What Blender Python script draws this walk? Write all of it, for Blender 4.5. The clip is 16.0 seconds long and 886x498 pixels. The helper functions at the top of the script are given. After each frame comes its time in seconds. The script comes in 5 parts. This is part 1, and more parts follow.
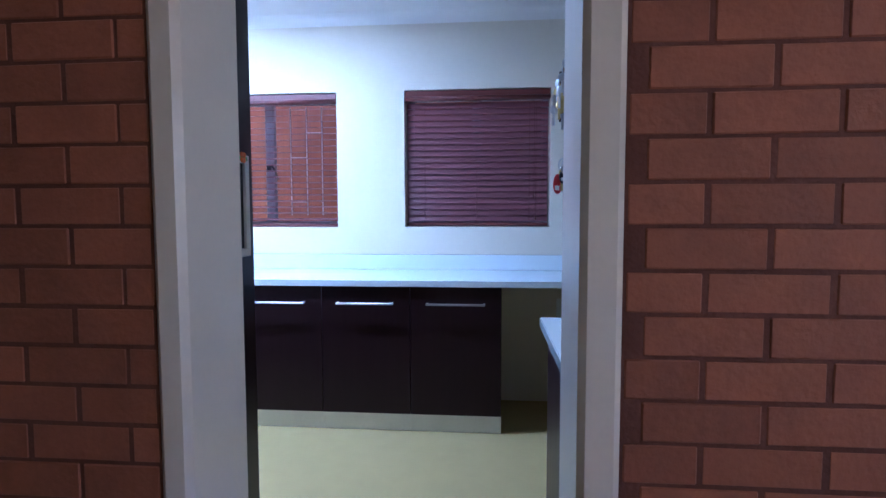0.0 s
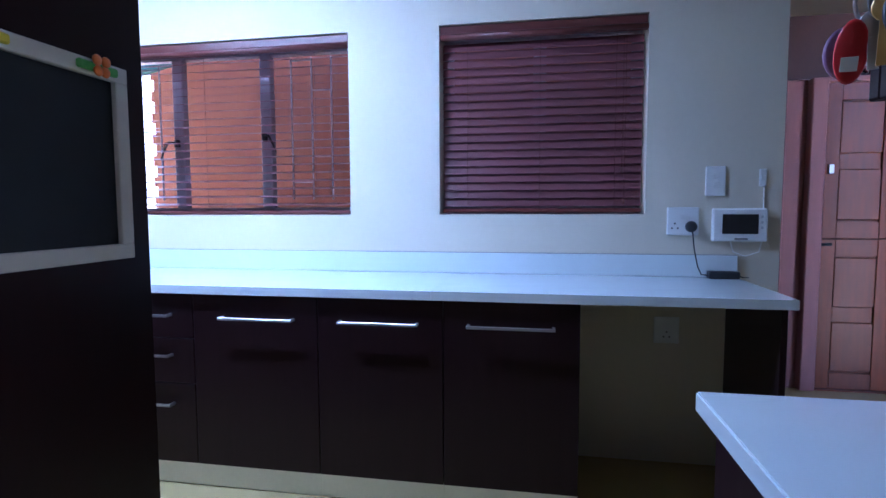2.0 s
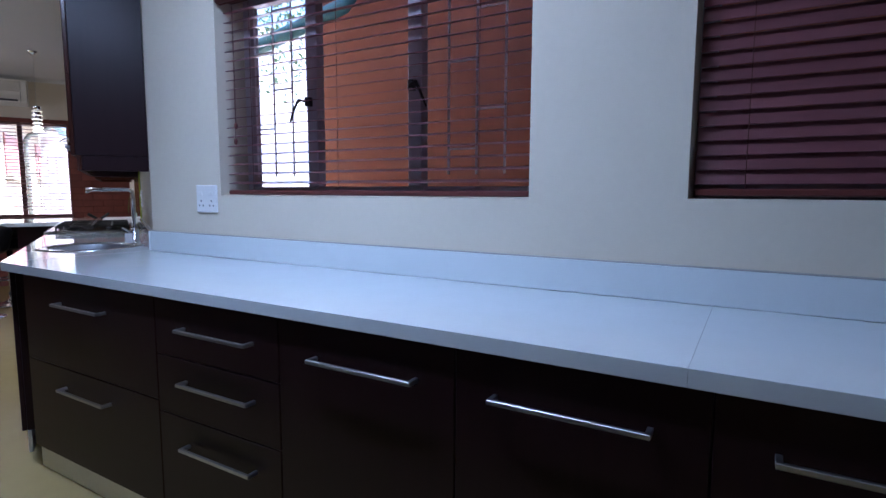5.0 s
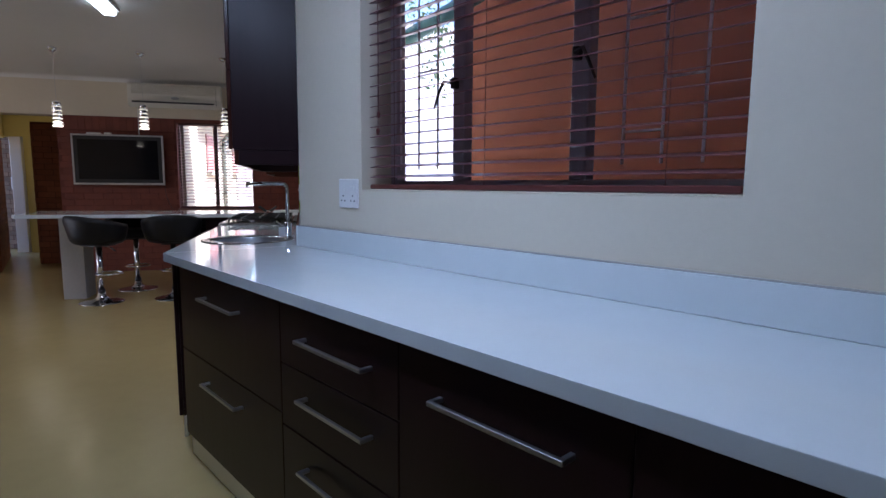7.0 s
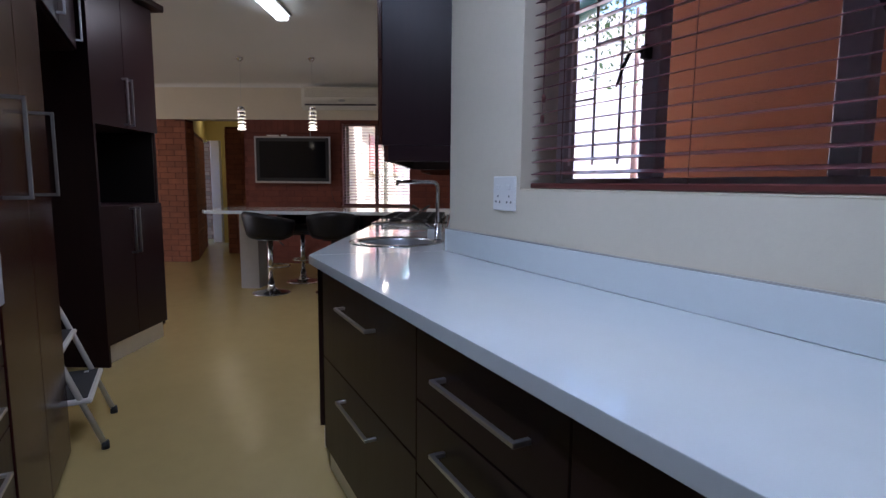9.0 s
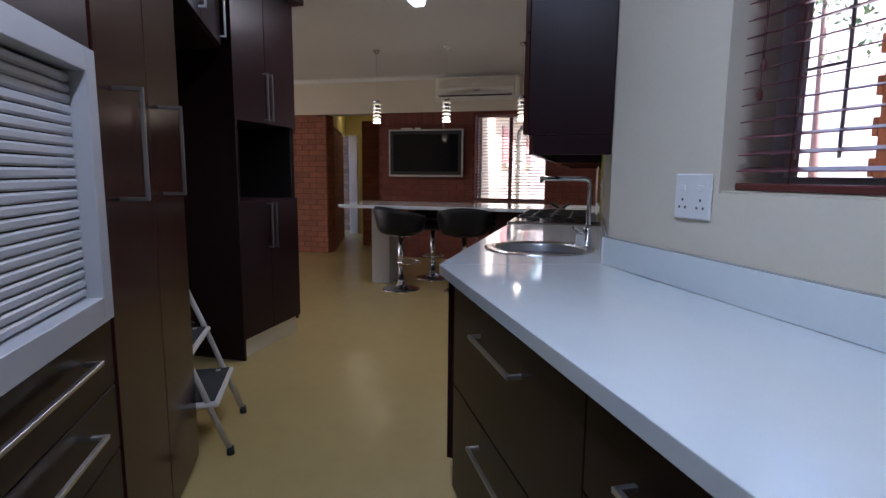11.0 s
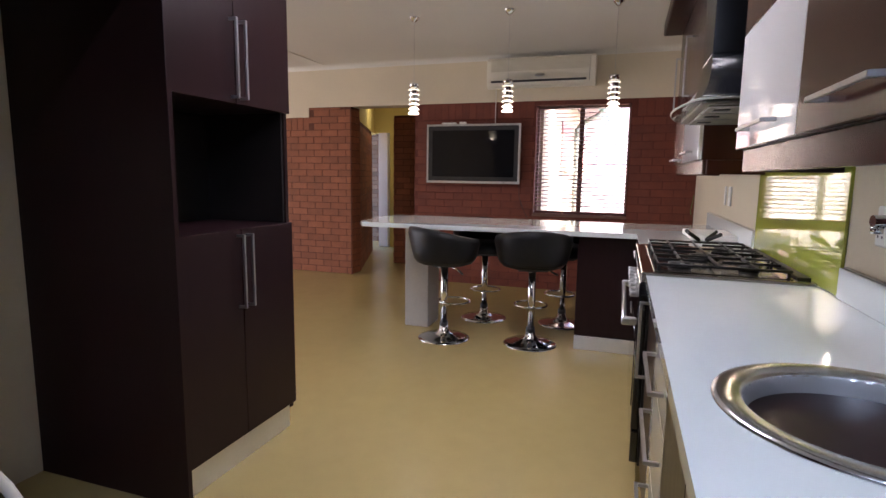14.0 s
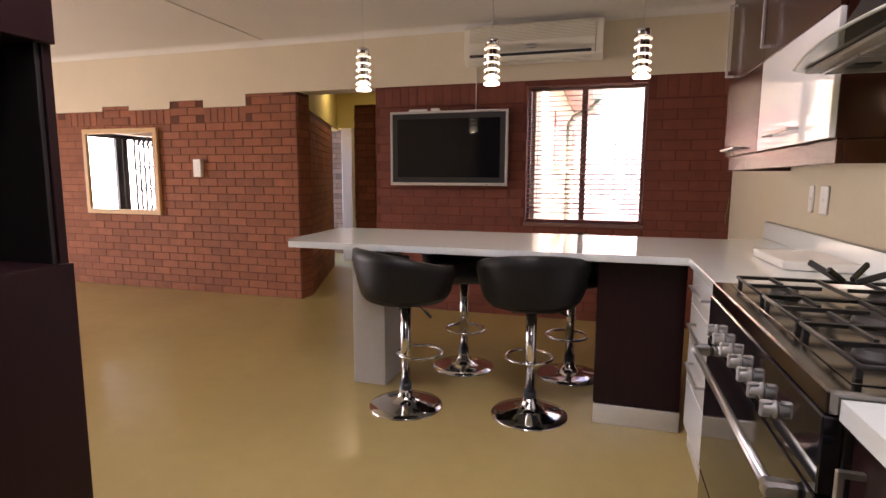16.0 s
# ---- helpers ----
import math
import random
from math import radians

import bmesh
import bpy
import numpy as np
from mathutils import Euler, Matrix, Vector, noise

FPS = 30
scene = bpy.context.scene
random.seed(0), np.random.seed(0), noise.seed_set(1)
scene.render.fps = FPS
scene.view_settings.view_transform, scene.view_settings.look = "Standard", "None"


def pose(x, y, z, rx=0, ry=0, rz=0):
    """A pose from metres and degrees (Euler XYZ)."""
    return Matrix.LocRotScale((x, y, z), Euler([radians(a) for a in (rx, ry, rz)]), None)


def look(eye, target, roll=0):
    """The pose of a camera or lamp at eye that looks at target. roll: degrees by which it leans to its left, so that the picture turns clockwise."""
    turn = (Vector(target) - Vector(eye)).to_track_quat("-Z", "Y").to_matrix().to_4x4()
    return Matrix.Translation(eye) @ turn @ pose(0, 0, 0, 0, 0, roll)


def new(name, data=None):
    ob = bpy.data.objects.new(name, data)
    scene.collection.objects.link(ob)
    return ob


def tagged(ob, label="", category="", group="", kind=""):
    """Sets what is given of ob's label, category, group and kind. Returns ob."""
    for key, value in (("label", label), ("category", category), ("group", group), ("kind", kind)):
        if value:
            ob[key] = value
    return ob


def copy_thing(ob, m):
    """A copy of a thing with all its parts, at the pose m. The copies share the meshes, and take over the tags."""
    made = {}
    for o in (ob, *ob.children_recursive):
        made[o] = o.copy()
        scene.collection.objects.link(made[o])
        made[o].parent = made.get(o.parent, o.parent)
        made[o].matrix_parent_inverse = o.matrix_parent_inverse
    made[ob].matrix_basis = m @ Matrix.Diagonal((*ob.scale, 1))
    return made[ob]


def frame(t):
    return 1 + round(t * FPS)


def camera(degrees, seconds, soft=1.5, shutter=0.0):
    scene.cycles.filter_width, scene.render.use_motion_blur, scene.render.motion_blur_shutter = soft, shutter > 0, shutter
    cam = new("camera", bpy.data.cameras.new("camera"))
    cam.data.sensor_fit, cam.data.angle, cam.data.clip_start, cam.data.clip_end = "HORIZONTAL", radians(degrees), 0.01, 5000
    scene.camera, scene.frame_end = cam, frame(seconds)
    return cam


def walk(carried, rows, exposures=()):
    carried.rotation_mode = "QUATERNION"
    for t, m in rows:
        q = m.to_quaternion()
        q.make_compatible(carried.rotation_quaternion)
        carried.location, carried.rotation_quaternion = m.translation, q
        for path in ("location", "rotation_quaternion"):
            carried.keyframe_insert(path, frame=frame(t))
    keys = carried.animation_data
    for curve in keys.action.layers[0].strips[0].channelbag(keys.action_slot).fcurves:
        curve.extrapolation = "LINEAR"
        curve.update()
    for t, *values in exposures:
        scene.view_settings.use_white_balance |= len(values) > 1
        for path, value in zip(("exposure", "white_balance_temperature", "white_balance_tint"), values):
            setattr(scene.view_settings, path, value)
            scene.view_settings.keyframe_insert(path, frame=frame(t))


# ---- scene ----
cam = camera(79.2, 16.0)
PATH = [
    (0, (-0.027, 0.416, 1.281), (-0.201, 2.405, 1.151), -0.1),
    (0.5, (-0.054, 0.672, 1.266), (-0.238, 2.659, 1.134), -0.1),
    (1, (-0.067, 0.915, 1.247), (-0.275, 2.9, 1.122), 0.0),
    (1.5, (-0.074, 1.196, 1.226), (-0.355, 3.172, 1.083), -0.1),
    (2, (-0.118, 1.41, 1.223), (-0.469, 3.373, 1.072), -0.2),
    (2.5, (-0.167, 1.636, 1.219), (-0.589, 3.584, 1.058), -0.1),
    (3, (-0.21, 1.843, 1.195), (-0.725, 3.77, 1.055), 0.1),
    (3.5, (-0.29, 2.019, 1.215), (-0.904, 3.915, 1.046), 0.1),
    (6, (-0.525, 2.608, 1.205), (-1.785, 4.146, 0.989), 0.4),
    (6.5, (-0.588, 2.67, 1.208), (-1.951, 4.117, 0.985), 0.4),
    (7, (-0.651, 2.726, 1.207), (-2.099, 4.086, 0.975), 0.4),
    (7.5, (-0.711, 2.8, 1.216), (-2.263, 4.038, 0.972), 0.4),
    (8, (-0.763, 2.861, 1.211), (-2.402, 3.98, 0.967), 0.1),
    (8.5, (-0.848, 2.904, 1.209), (-2.553, 3.922, 0.966), 0.2),
    (9, (-0.97, 2.927, 1.208), (-2.74, 3.827, 0.966), 0.5),
    (9.5, (-1.04, 2.941, 1.211), (-2.864, 3.722, 0.96), 0.6),
    (12, (-1.764, 3.043, 1.257), (-3.715, 3.378, 0.975), 0.4),
    (12.5, (-2.044, 3.049, 1.271), (-3.998, 3.369, 0.989), 0.4),
    (13, (-2.321, 3.051, 1.262), (-4.277, 3.366, 0.984), 0.4),
    (13.5, (-2.598, 3.079, 1.264), (-4.552, 3.403, 0.991), 0.5),
    (14, (-2.908, 3.137, 1.283), (-4.859, 3.483, 1.011), 0.8),
    (14.5, (-3.214, 3.202, 1.269), (-5.161, 3.571, 1.001), 0.8),
    (15, (-3.517, 3.265, 1.228), (-5.46, 3.666, 0.975), 1.0),
    (15.5, (-3.856, 3.388, 1.247), (-5.797, 3.798, 0.991), 0.8),
    (16, (-4.145, 3.486, 1.256), (-6.086, 3.894, 0.997), 0.3),
]
walk(cam, [(t, look(eye, target, roll)) for t, eye, target, roll in PATH],
     [(0, 3.97, 4400, 23), (2, 3.55, 4450, 25), (3.5, 3.12, 4750, 25), (6, 2.02, 5100, 23), (9, 1.88, 5600, 25), (12, 2.05, 5750, 24), (12.5, 2.32, 5850, 24), (14, 2.95, 5900, 25), (16, 3.02, 6700, 30)])

# ---- world, sun and large lights ----
world = bpy.data.worlds.new("world")
scene.world = world
world.use_nodes = True
wnt = world.node_tree
sky = wnt.nodes.new("ShaderNodeTexSky")
sky.sky_type = "NISHITA"
sky.sun_disc = False
SUN_EL, SUN_AZ = radians(45), radians(40)
sky.sun_elevation = SUN_EL
sky.sun_rotation = SUN_AZ
wnt.links.new(sky.outputs[0], wnt.nodes["Background"].inputs[0])
wnt.nodes["Background"].inputs[1].default_value = 0.15
sun = new("sun", bpy.data.lights.new("sun", "SUN"))
sun.data.energy = 5.0
sun.data.angle = radians(0.5)
sun.data.color = (1.0, 0.95, 0.87)
# the lamp shines down its -z axis, away from the sun's place in the sky
sun.matrix_world = look((0, 0, 0), (-math.sin(SUN_AZ) * math.cos(SUN_EL), -math.cos(SUN_AZ) * math.cos(SUN_EL), -math.sin(SUN_EL)))


def area(name, m, sx, sy, watts, colour):
    d = bpy.data.lights.new(name, "AREA")
    d.shape = "RECTANGLE"
    d.size, d.size_y, d.energy, d.color = sx, sy, watts, colour
    ob = new(name, d)
    ob.matrix_world = m
    return ob


# the far wing of the house is turned against the scullery: x across (b), y along the cooker wall (a)
TURN_B = -28.5 + 90
CO, SI = math.cos(radians(151.5)), math.sin(radians(151.5))
ZB = Matrix(((SI, CO, 0, -3.253), (-CO, SI, 0, 3.443), (0, 0, 1, 0), (0, 0, 0, 1)))
ZA = Matrix.Identity(4)
CEIL = 2.62

COOL, WARM, DAY = (0.72, 0.86, 1.0), (1.0, 0.80, 0.52), (0.90, 0.95, 1.0)
area("tube_light_scullery", pose(-1.85, 3.05, CEIL - 0.075), 1.5, 0.1, 5.4, COOL)
area("tube_light_kitchen", ZB @ pose(-0.85, 1.80, CEIL - 0.075, 0, 0, 90), 1.15, 0.1, 4.0, (1.0, 0.95, 0.90))
area("daylight_sliding_door", ZB @ pose(-8.95, 2.4, 1.05, 0, -90, 0), 1.9, 3.6, 27, (1.0, 0.93, 0.84))
# unseen fill lamp added to put warm light on the doorway frame and brick
area("hall_fill", pose(3.12, -0.55, 1.55, 0, 90, 0), 0.68, 0.68, 1.3, (1.0, 0.85, 0.68))

# ---- materials ----
MATS = {}


def mat(name, colour, rough=0.5, metal=0.0, vary=0.12, scale=6.0, fine=60.0, bump=0.0, bump_scale=80.0, rough_vary=0.08,
        island=False, piece=0.0, coat=0.0, stretch=(1, 1, 1), spec=0.5, transmission=0.0, ior=1.45):
    if name in MATS:
        return MATS[name]
    m = bpy.data.materials.new(name)
    m.use_nodes = True
    nt = m.node_tree
    N, L = nt.nodes.new, nt.links.new
    p = nt.nodes["Principled BSDF"]
    p.inputs["Metallic"].default_value = metal
    p.inputs["Coat Weight"].default_value = coat
    p.inputs["Coat Roughness"].default_value = 0.06
    p.inputs["Specular IOR Level"].default_value = spec
    p.inputs["Transmission Weight"].default_value = transmission
    p.inputs["IOR"].default_value = ior
    geo = N("ShaderNodeNewGeometry")
    mp = N("ShaderNodeMapping")
    mp.inputs["Scale"].default_value = stretch
    L(geo.outputs["Position"], mp.inputs[0])
    n1, n2 = N("ShaderNodeTexNoise"), N("ShaderNodeTexNoise")
    n1.inputs["Scale"].default_value, n1.inputs["Detail"].default_value = scale, 4
    n2.inputs["Scale"].default_value, n2.inputs["Detail"].default_value = fine, 3
    L(mp.outputs[0], n1.inputs["Vector"])
    L(mp.outputs[0], n2.inputs["Vector"])
    add = N("ShaderNodeMath")
    add.operation = "MULTIPLY_ADD"
    add.inputs[1].default_value = 0.45
    L(n2.outputs[0], add.inputs[0])
    L(n1.outputs[0], add.inputs[2])
    rng = N("ShaderNodeMapRange")
    rng.inputs["From Min"].default_value, rng.inputs["From Max"].default_value = 0.35, 1.1
    rng.inputs["To Min"].default_value, rng.inputs["To Max"].default_value = 1 - vary, 1 + vary
    L(add.outputs[0], rng.inputs[0])
    value = rng.outputs[0]
    if piece:
        if island:
            rnd = geo.outputs["Random Per Island"]
        else:
            rnd = N("ShaderNodeObjectInfo").outputs["Random"]
        pr = N("ShaderNodeMapRange")
        pr.inputs["To Min"].default_value, pr.inputs["To Max"].default_value = 1 - piece, 1 + piece
        L(rnd, pr.inputs[0])
        mul = N("ShaderNodeMath")
        mul.operation = "MULTIPLY"
        L(value, mul.inputs[0])
        L(pr.outputs[0], mul.inputs[1])
        value = mul.outputs[0]
    mix = N("ShaderNodeVectorMath")
    mix.operation = "SCALE"
    mix.inputs[0].default_value = colour
    L(value, mix.inputs["Scale"])
    L(mix.outputs[0], p.inputs["Base Color"])
    rr = N("ShaderNodeMapRange")
    rr.inputs["To Min"].default_value, rr.inputs["To Max"].default_value = max(0.01, rough - rough_vary), min(1, rough + rough_vary)
    L(n1.outputs[0], rr.inputs[0])
    L(rr.outputs[0], p.inputs["Roughness"])
    if bump:
        nb, b = N("ShaderNodeTexNoise"), N("ShaderNodeBump")
        nb.inputs["Scale"].default_value, nb.inputs["Detail"].default_value = bump_scale, 5
        b.inputs["Strength"].default_value, b.inputs["Distance"].default_value = bump, 0.01
        L(mp.outputs[0], nb.inputs["Vector"])
        L(nb.outputs[0], b.inputs["Height"])
        L(b.outputs[0], p.inputs["Normal"])
    MATS[name] = m
    return m


def glow(name, colour, strength):
    m = bpy.data.materials.new(name)
    m.use_nodes = True
    p = m.node_tree.nodes["Principled BSDF"]
    p.inputs["Base Color"].default_value = (*colour, 1)
    p.inputs["Emission Color"].default_value = (*colour, 1)
    p.inputs["Emission Strength"].default_value = strength
    return m


plaster = mat("cream_plaster", (0.66, 0.59, 0.455), 0.75, vary=0.05, scale=2.0, fine=40, bump=0.045, bump_scale=120)
plaster_white = mat("pale_cream_plaster", (0.68, 0.62, 0.495), 0.75, vary=0.04, scale=2.0, fine=40, bump=0.045, bump_scale=120)
ceiling_white = mat("ceiling_white", (0.72, 0.71, 0.67), 0.8, vary=0.03, scale=1.5, fine=30)
yellow_wall = mat("yellow_wall", (0.62, 0.50, 0.16), 0.75, vary=0.05, scale=2)
floor_mat = mat("ochre_screed", (0.42, 0.325, 0.135), 0.23, vary=0.10, scale=0.9, fine=9, rough_vary=0.05, bump=0.04, bump_scale=7, spec=0.4)
# lobby walls: the gloom of the unlit space is put into the colour
unlit_brown = mat("unlit_lobby_brown", (0.10, 0.05, 0.04), 0.6, vary=0.1)
quartz = mat("white_quartz", (0.70, 0.755, 0.765), 0.045, vary=0.025, scale=9, fine=260, rough_vary=0.015, coat=0.35)
wenge = mat("wenge_veneer", (0.0172, 0.0068, 0.0080), 0.33, vary=0.14, scale=3.0, fine=45, rough_vary=0.04, stretch=(14, 14, 0.9), spec=0.24)
mahog = mat("mahogany_gloss", (0.046, 0.0155, 0.0105), 0.19, vary=0.07, scale=3.0, fine=40, rough_vary=0.02, stretch=(14, 14, 0.9), spec=0.3)
niche_black = mat("niche_black", (0.012, 0.009, 0.009), 0.5, vary=0.2)
white_gloss = mat("white_gloss_lacquer", (0.76, 0.77, 0.78), 0.03, vary=0.02, rough_vary=0.01, coat=0.1, spec=0.4)
white_paint = mat("white_enamel", (0.66, 0.635, 0.59), 0.38, vary=0.05, scale=5, fine=70, bump=0.03)
# white frame enamel with the hall's warm light put into its colour
warm_lit_enamel = mat("warm_lit_white_enamel", (0.64, 0.575, 0.49), 0.38, vary=0.05, scale=5, fine=70, bump=0.03)
white_plastic = mat("white_plastic", (0.78, 0.78, 0.76), 0.35, vary=0.03)
ac_plastic = mat("aged_white_plastic", (0.80, 0.77, 0.68), 0.42, vary=0.05)
steel = mat("brushed_steel", (0.54, 0.54, 0.55), 0.33, 1.0, vary=0.03, fine=140, rough_vary=0.01)
hood_steel = mat("dull_filter_steel", (0.34, 0.32, 0.27), 0.45, 0.8, vary=0.1, fine=160, rough_vary=0.06)
dull_steel = mat("dull_grey_steel", (0.34, 0.33, 0.33), 0.3, 1.0, vary=0.03, fine=140, rough_vary=0.01)
rim_steel = mat("satin_rim_steel", (0.58, 0.58, 0.59), 0.22, 1.0, vary=0.03, fine=140, rough_vary=0.02)
bowl_steel = mat("satin_bowl_steel", (0.50, 0.52, 0.55), 0.42, 0.9, vary=0.05, fine=140, rough_vary=0.04)
hob_steel = mat("dark_hob_steel", (0.30, 0.28, 0.26), 0.17, 1.0, vary=0.08, fine=140, rough_vary=0.05)
knob_grey = mat("dull_silver_knob", (0.33, 0.33, 0.33), 0.36, 0.5, vary=0.05)
hood_rim = mat("ground_glass_edge", (0.40, 0.41, 0.38), 0.3, vary=0.05)
hood_black = mat("black_hood_enamel", (0.010, 0.011, 0.014), 0.24, vary=0.1, rough_vary=0.02, spec=0.35)
grey_plaster = mat("grey_pillar_plaster", (0.47, 0.445, 0.41), 0.75, vary=0.08, scale=5, fine=40, bump=0.06, bump_scale=90)
kick_steel = mat("kick_aluminium", (0.74, 0.74, 0.74), 0.42, 0.75, vary=0.08, scale=4, rough_vary=0.08)
chrome = mat("chrome", (0.70, 0.70, 0.71), 0.09, 1.0, vary=0.01, rough_vary=0.005)
black_metal = mat("cast_iron", (0.018, 0.017, 0.017), 0.45, 0.2, vary=0.3, bump=0.1)
black_glass = mat("black_glass", (0.012, 0.012, 0.014), 0.06, vary=0.1, rough_vary=0.02, coat=0.5)
black_plastic = mat("black_plastic", (0.02, 0.02, 0.022), 0.4, vary=0.2)
leather = mat("black_leather", (0.010, 0.010, 0.011), 0.42, vary=0.25, scale=8, fine=90, bump=0.12, bump_scale=150, spec=0.3)
# larder doors: the red of warm reflections is put into the base colour
wenge_gloss = mat("wenge_gloss", (0.034, 0.010, 0.008), 0.19, vary=0.06, scale=3.0, fine=45, rough_vary=0.008, stretch=(14, 14, 0.9), spec=0.22)
slat_red = mat("mahogany_slat", (0.17, 0.062, 0.07), 0.32, vary=0.16, scale=5, fine=60, stretch=(0.6, 6, 12), piece=0.12)
slat_plain = mat("mahogany_pelmet", (0.12, 0.035, 0.03), 0.32, vary=0.2, scale=5, fine=60, stretch=(0.7, 6, 10))
cord_mat = mat("wine_cord", (0.10, 0.03, 0.03), 0.8, vary=0.2)
bronze_frame = mat("grey_bronze_frame", (0.46, 0.43, 0.47), 0.42, 0.1, vary=0.15)
brown_frame = mat("brown_window_frame", (0.20, 0.11, 0.085), 0.4, 0.1, vary=0.15)
bar_mat = mat("white_bar", (0.84, 0.82, 0.88), 0.5, vary=0.1)
mortar = mat("brown_mortar", (0.12, 0.042, 0.025), 0.95, vary=0.25, scale=7, fine=60, bump=0.3, bump_scale=90)
brick_kw = dict(rough=0.72, vary=0.22, scale=9, fine=75, bump=0.3, bump_scale=70)
brick = mat("varnished_brick", (0.265, 0.089, 0.041), piece=0.16, **brick_kw)
brick_far = mat("varnished_brick_joined", (0.265, 0.089, 0.041), piece=0.16, island=True, **brick_kw)
brick_dark = mat("dark_varnished_brick", (0.165, 0.044, 0.026), piece=0.1, **brick_kw)
brick_dark_far = mat("dark_varnished_brick_joined", (0.165, 0.044, 0.026), piece=0.1, island=True, **brick_kw)
mortar_dark = mat("dark_brown_mortar", (0.128, 0.036, 0.023), 0.95, vary=0.25, scale=7, fine=60, bump=0.3, bump_scale=90)
brick_grey = mat("grey_brown_brick", (0.27, 0.19, 0.14), piece=0.3, **brick_kw)
terracotta = mat("terracotta_plaster", (0.25, 0.082, 0.036), 0.85, vary=0.14, scale=3, fine=50, bump=0.2, bump_scale=60)
pale_render = mat("pale_yellow_render", (0.46, 0.40, 0.30), 0.85, vary=0.08, scale=3, bump=0.2)
# pale colour for the added wall that stands in for outdoor glare
glare_white = mat("pale_glare_paint", (0.80, 0.77, 0.74), 0.8, vary=0.06, scale=3, bump=0.2)
paving = mat("sandy_paving", (0.42, 0.34, 0.26), 0.9, vary=0.2, scale=3, bump=0.3)
pipe_grey = mat("grey_green_pipe", (0.22, 0.23, 0.19), 0.5, vary=0.1)
teal_paint = mat("teal_paint", (0.10, 0.24, 0.24), 0.45, vary=0.15)
pink_frame = mat("pink_wood_frame", (0.38, 0.17, 0.145), 0.5, vary=0.1, stretch=(6, 6, 0.8))
door_wood = mat("orange_door_wood", (0.20, 0.046, 0.009), 0.4, vary=0.25, scale=5, fine=50, stretch=(8, 8, 0.9))
pine = mat("pine_frame", (0.58, 0.36, 0.15), 0.45, vary=0.18, fine=50)
green_glass = mat("green_back_painted_glass", (0.37, 0.42, 0.06), 0.05, vary=0.02, rough_vary=0.02, coat=0.6)
slate_board = mat("chalkboard", (0.012, 0.014, 0.018), 0.6, vary=0.5, scale=4, fine=20)
screen_mat = mat("tv_screen", (0.008, 0.008, 0.010), 0.05, vary=0.1, rough_vary=0.02, spec=0.3)
silver = mat("silver_plastic", (0.55, 0.55, 0.56), 0.35, 0.6, vary=0.05)
rubber = mat("step_rubber", (0.03, 0.032, 0.034), 0.8, vary=0.2, bump=0.2, bump_scale=200)
shutter_grey = mat("shutter_slat_grey", (0.47, 0.47, 0.48), 0.4, 0.1, vary=0.05)
board_white = mat("white_cutting_board", (0.76, 0.75, 0.72), 0.4, vary=0.04)
leaf_mat = mat("leaf_green", (0.06, 0.11, 0.035), 0.6, vary=0.4, scale=8)
red_plastic = mat("red_plastic", (0.55, 0.02, 0.02), 0.35, vary=0.1)
lilac_plastic = mat("lilac_plastic", (0.30, 0.16, 0.28), 0.4, vary=0.3, fine=90)
blue_plastic = mat("blue_plastic", (0.05, 0.16, 0.6), 0.4, vary=0.1)
yellow_plastic = mat("yellow_plastic", (0.75, 0.62, 0.04), 0.4, vary=0.1)
green_plastic = mat("green_plastic", (0.12, 0.38, 0.08), 0.4, vary=0.1)
orange_plastic = mat("orange_plastic", (0.8, 0.2, 0.03), 0.4, vary=0.1)
brass = mat("brass", (0.55, 0.4, 0.15), 0.3, 1.0)
mirror_mat = mat("mirror_glass", (0.9, 0.9, 0.9), 0.01, 1.0, vary=0.005, rough_vary=0.005)
clear_glass = mat("clear_glass", (0.95, 0.97, 0.97), 0.01, vary=0.005, rough_vary=0.005, transmission=1.0, ior=1.1)
hood_glass = mat("smoked_hood_glass", (0.35, 0.38, 0.38), 0.03, vary=0.01, rough_vary=0.01, transmission=0.85, ior=1.3)
tube_glow = glow("lit_tube_diffuser", (0.85, 0.95, 1.0), 2.2)
tube_glow_warm = glow("lit_diffuser", (0.9, 0.97, 0.9), 1.5)
grille_beige = mat("grille_beige", (0.50, 0.46, 0.36), 0.6, vary=0.1)
tan_leather = mat("tan_leather", (0.22, 0.11, 0.06), 0.6, vary=0.3, fine=90, bump=0.1)
brown_leather = mat("brown_leather", (0.06, 0.028, 0.02), 0.55, vary=0.3, fine=90, bump=0.1)
sealant = mat("grey_sealant", (0.42, 0.40, 0.36), 0.5, vary=0.2, scale=12)
RING_GLOW = [glow("lit_frosted_glass", (1.0, 0.90, 0.62), e) for e in (0.16, 0.22, 0.32, 0.45, 0.6)]
pend_glow = glow("lit_lamp_end", (1.0, 0.90, 0.62), 0.9)


# ---- mesh helpers ----
ORG, ZONE = {}, {}


def box(bm, x0, x1, y0, y1, z0, z1, bev=0.0015, rot=None):
    r = bmesh.ops.create_cube(bm, size=1.0)
    vs = r["verts"]
    m = Matrix.Translation(((x0 + x1) / 2, (y0 + y1) / 2, (z0 + z1) / 2)) @ Matrix.Diagonal((abs(x1 - x0), abs(y1 - y0), abs(z1 - z0), 1))
    bmesh.ops.transform(bm, matrix=(rot @ m) if rot else m, verts=vs)
    lim = min(abs(x1 - x0), abs(y1 - y0), abs(z1 - z0)) * 0.4
    if bev and lim > 1e-4:
        es = list({e for v in vs for e in v.link_edges})
        bmesh.ops.bevel(bm, geom=es, offset=min(bev, lim), segments=1, affect="EDGES")
    return bm


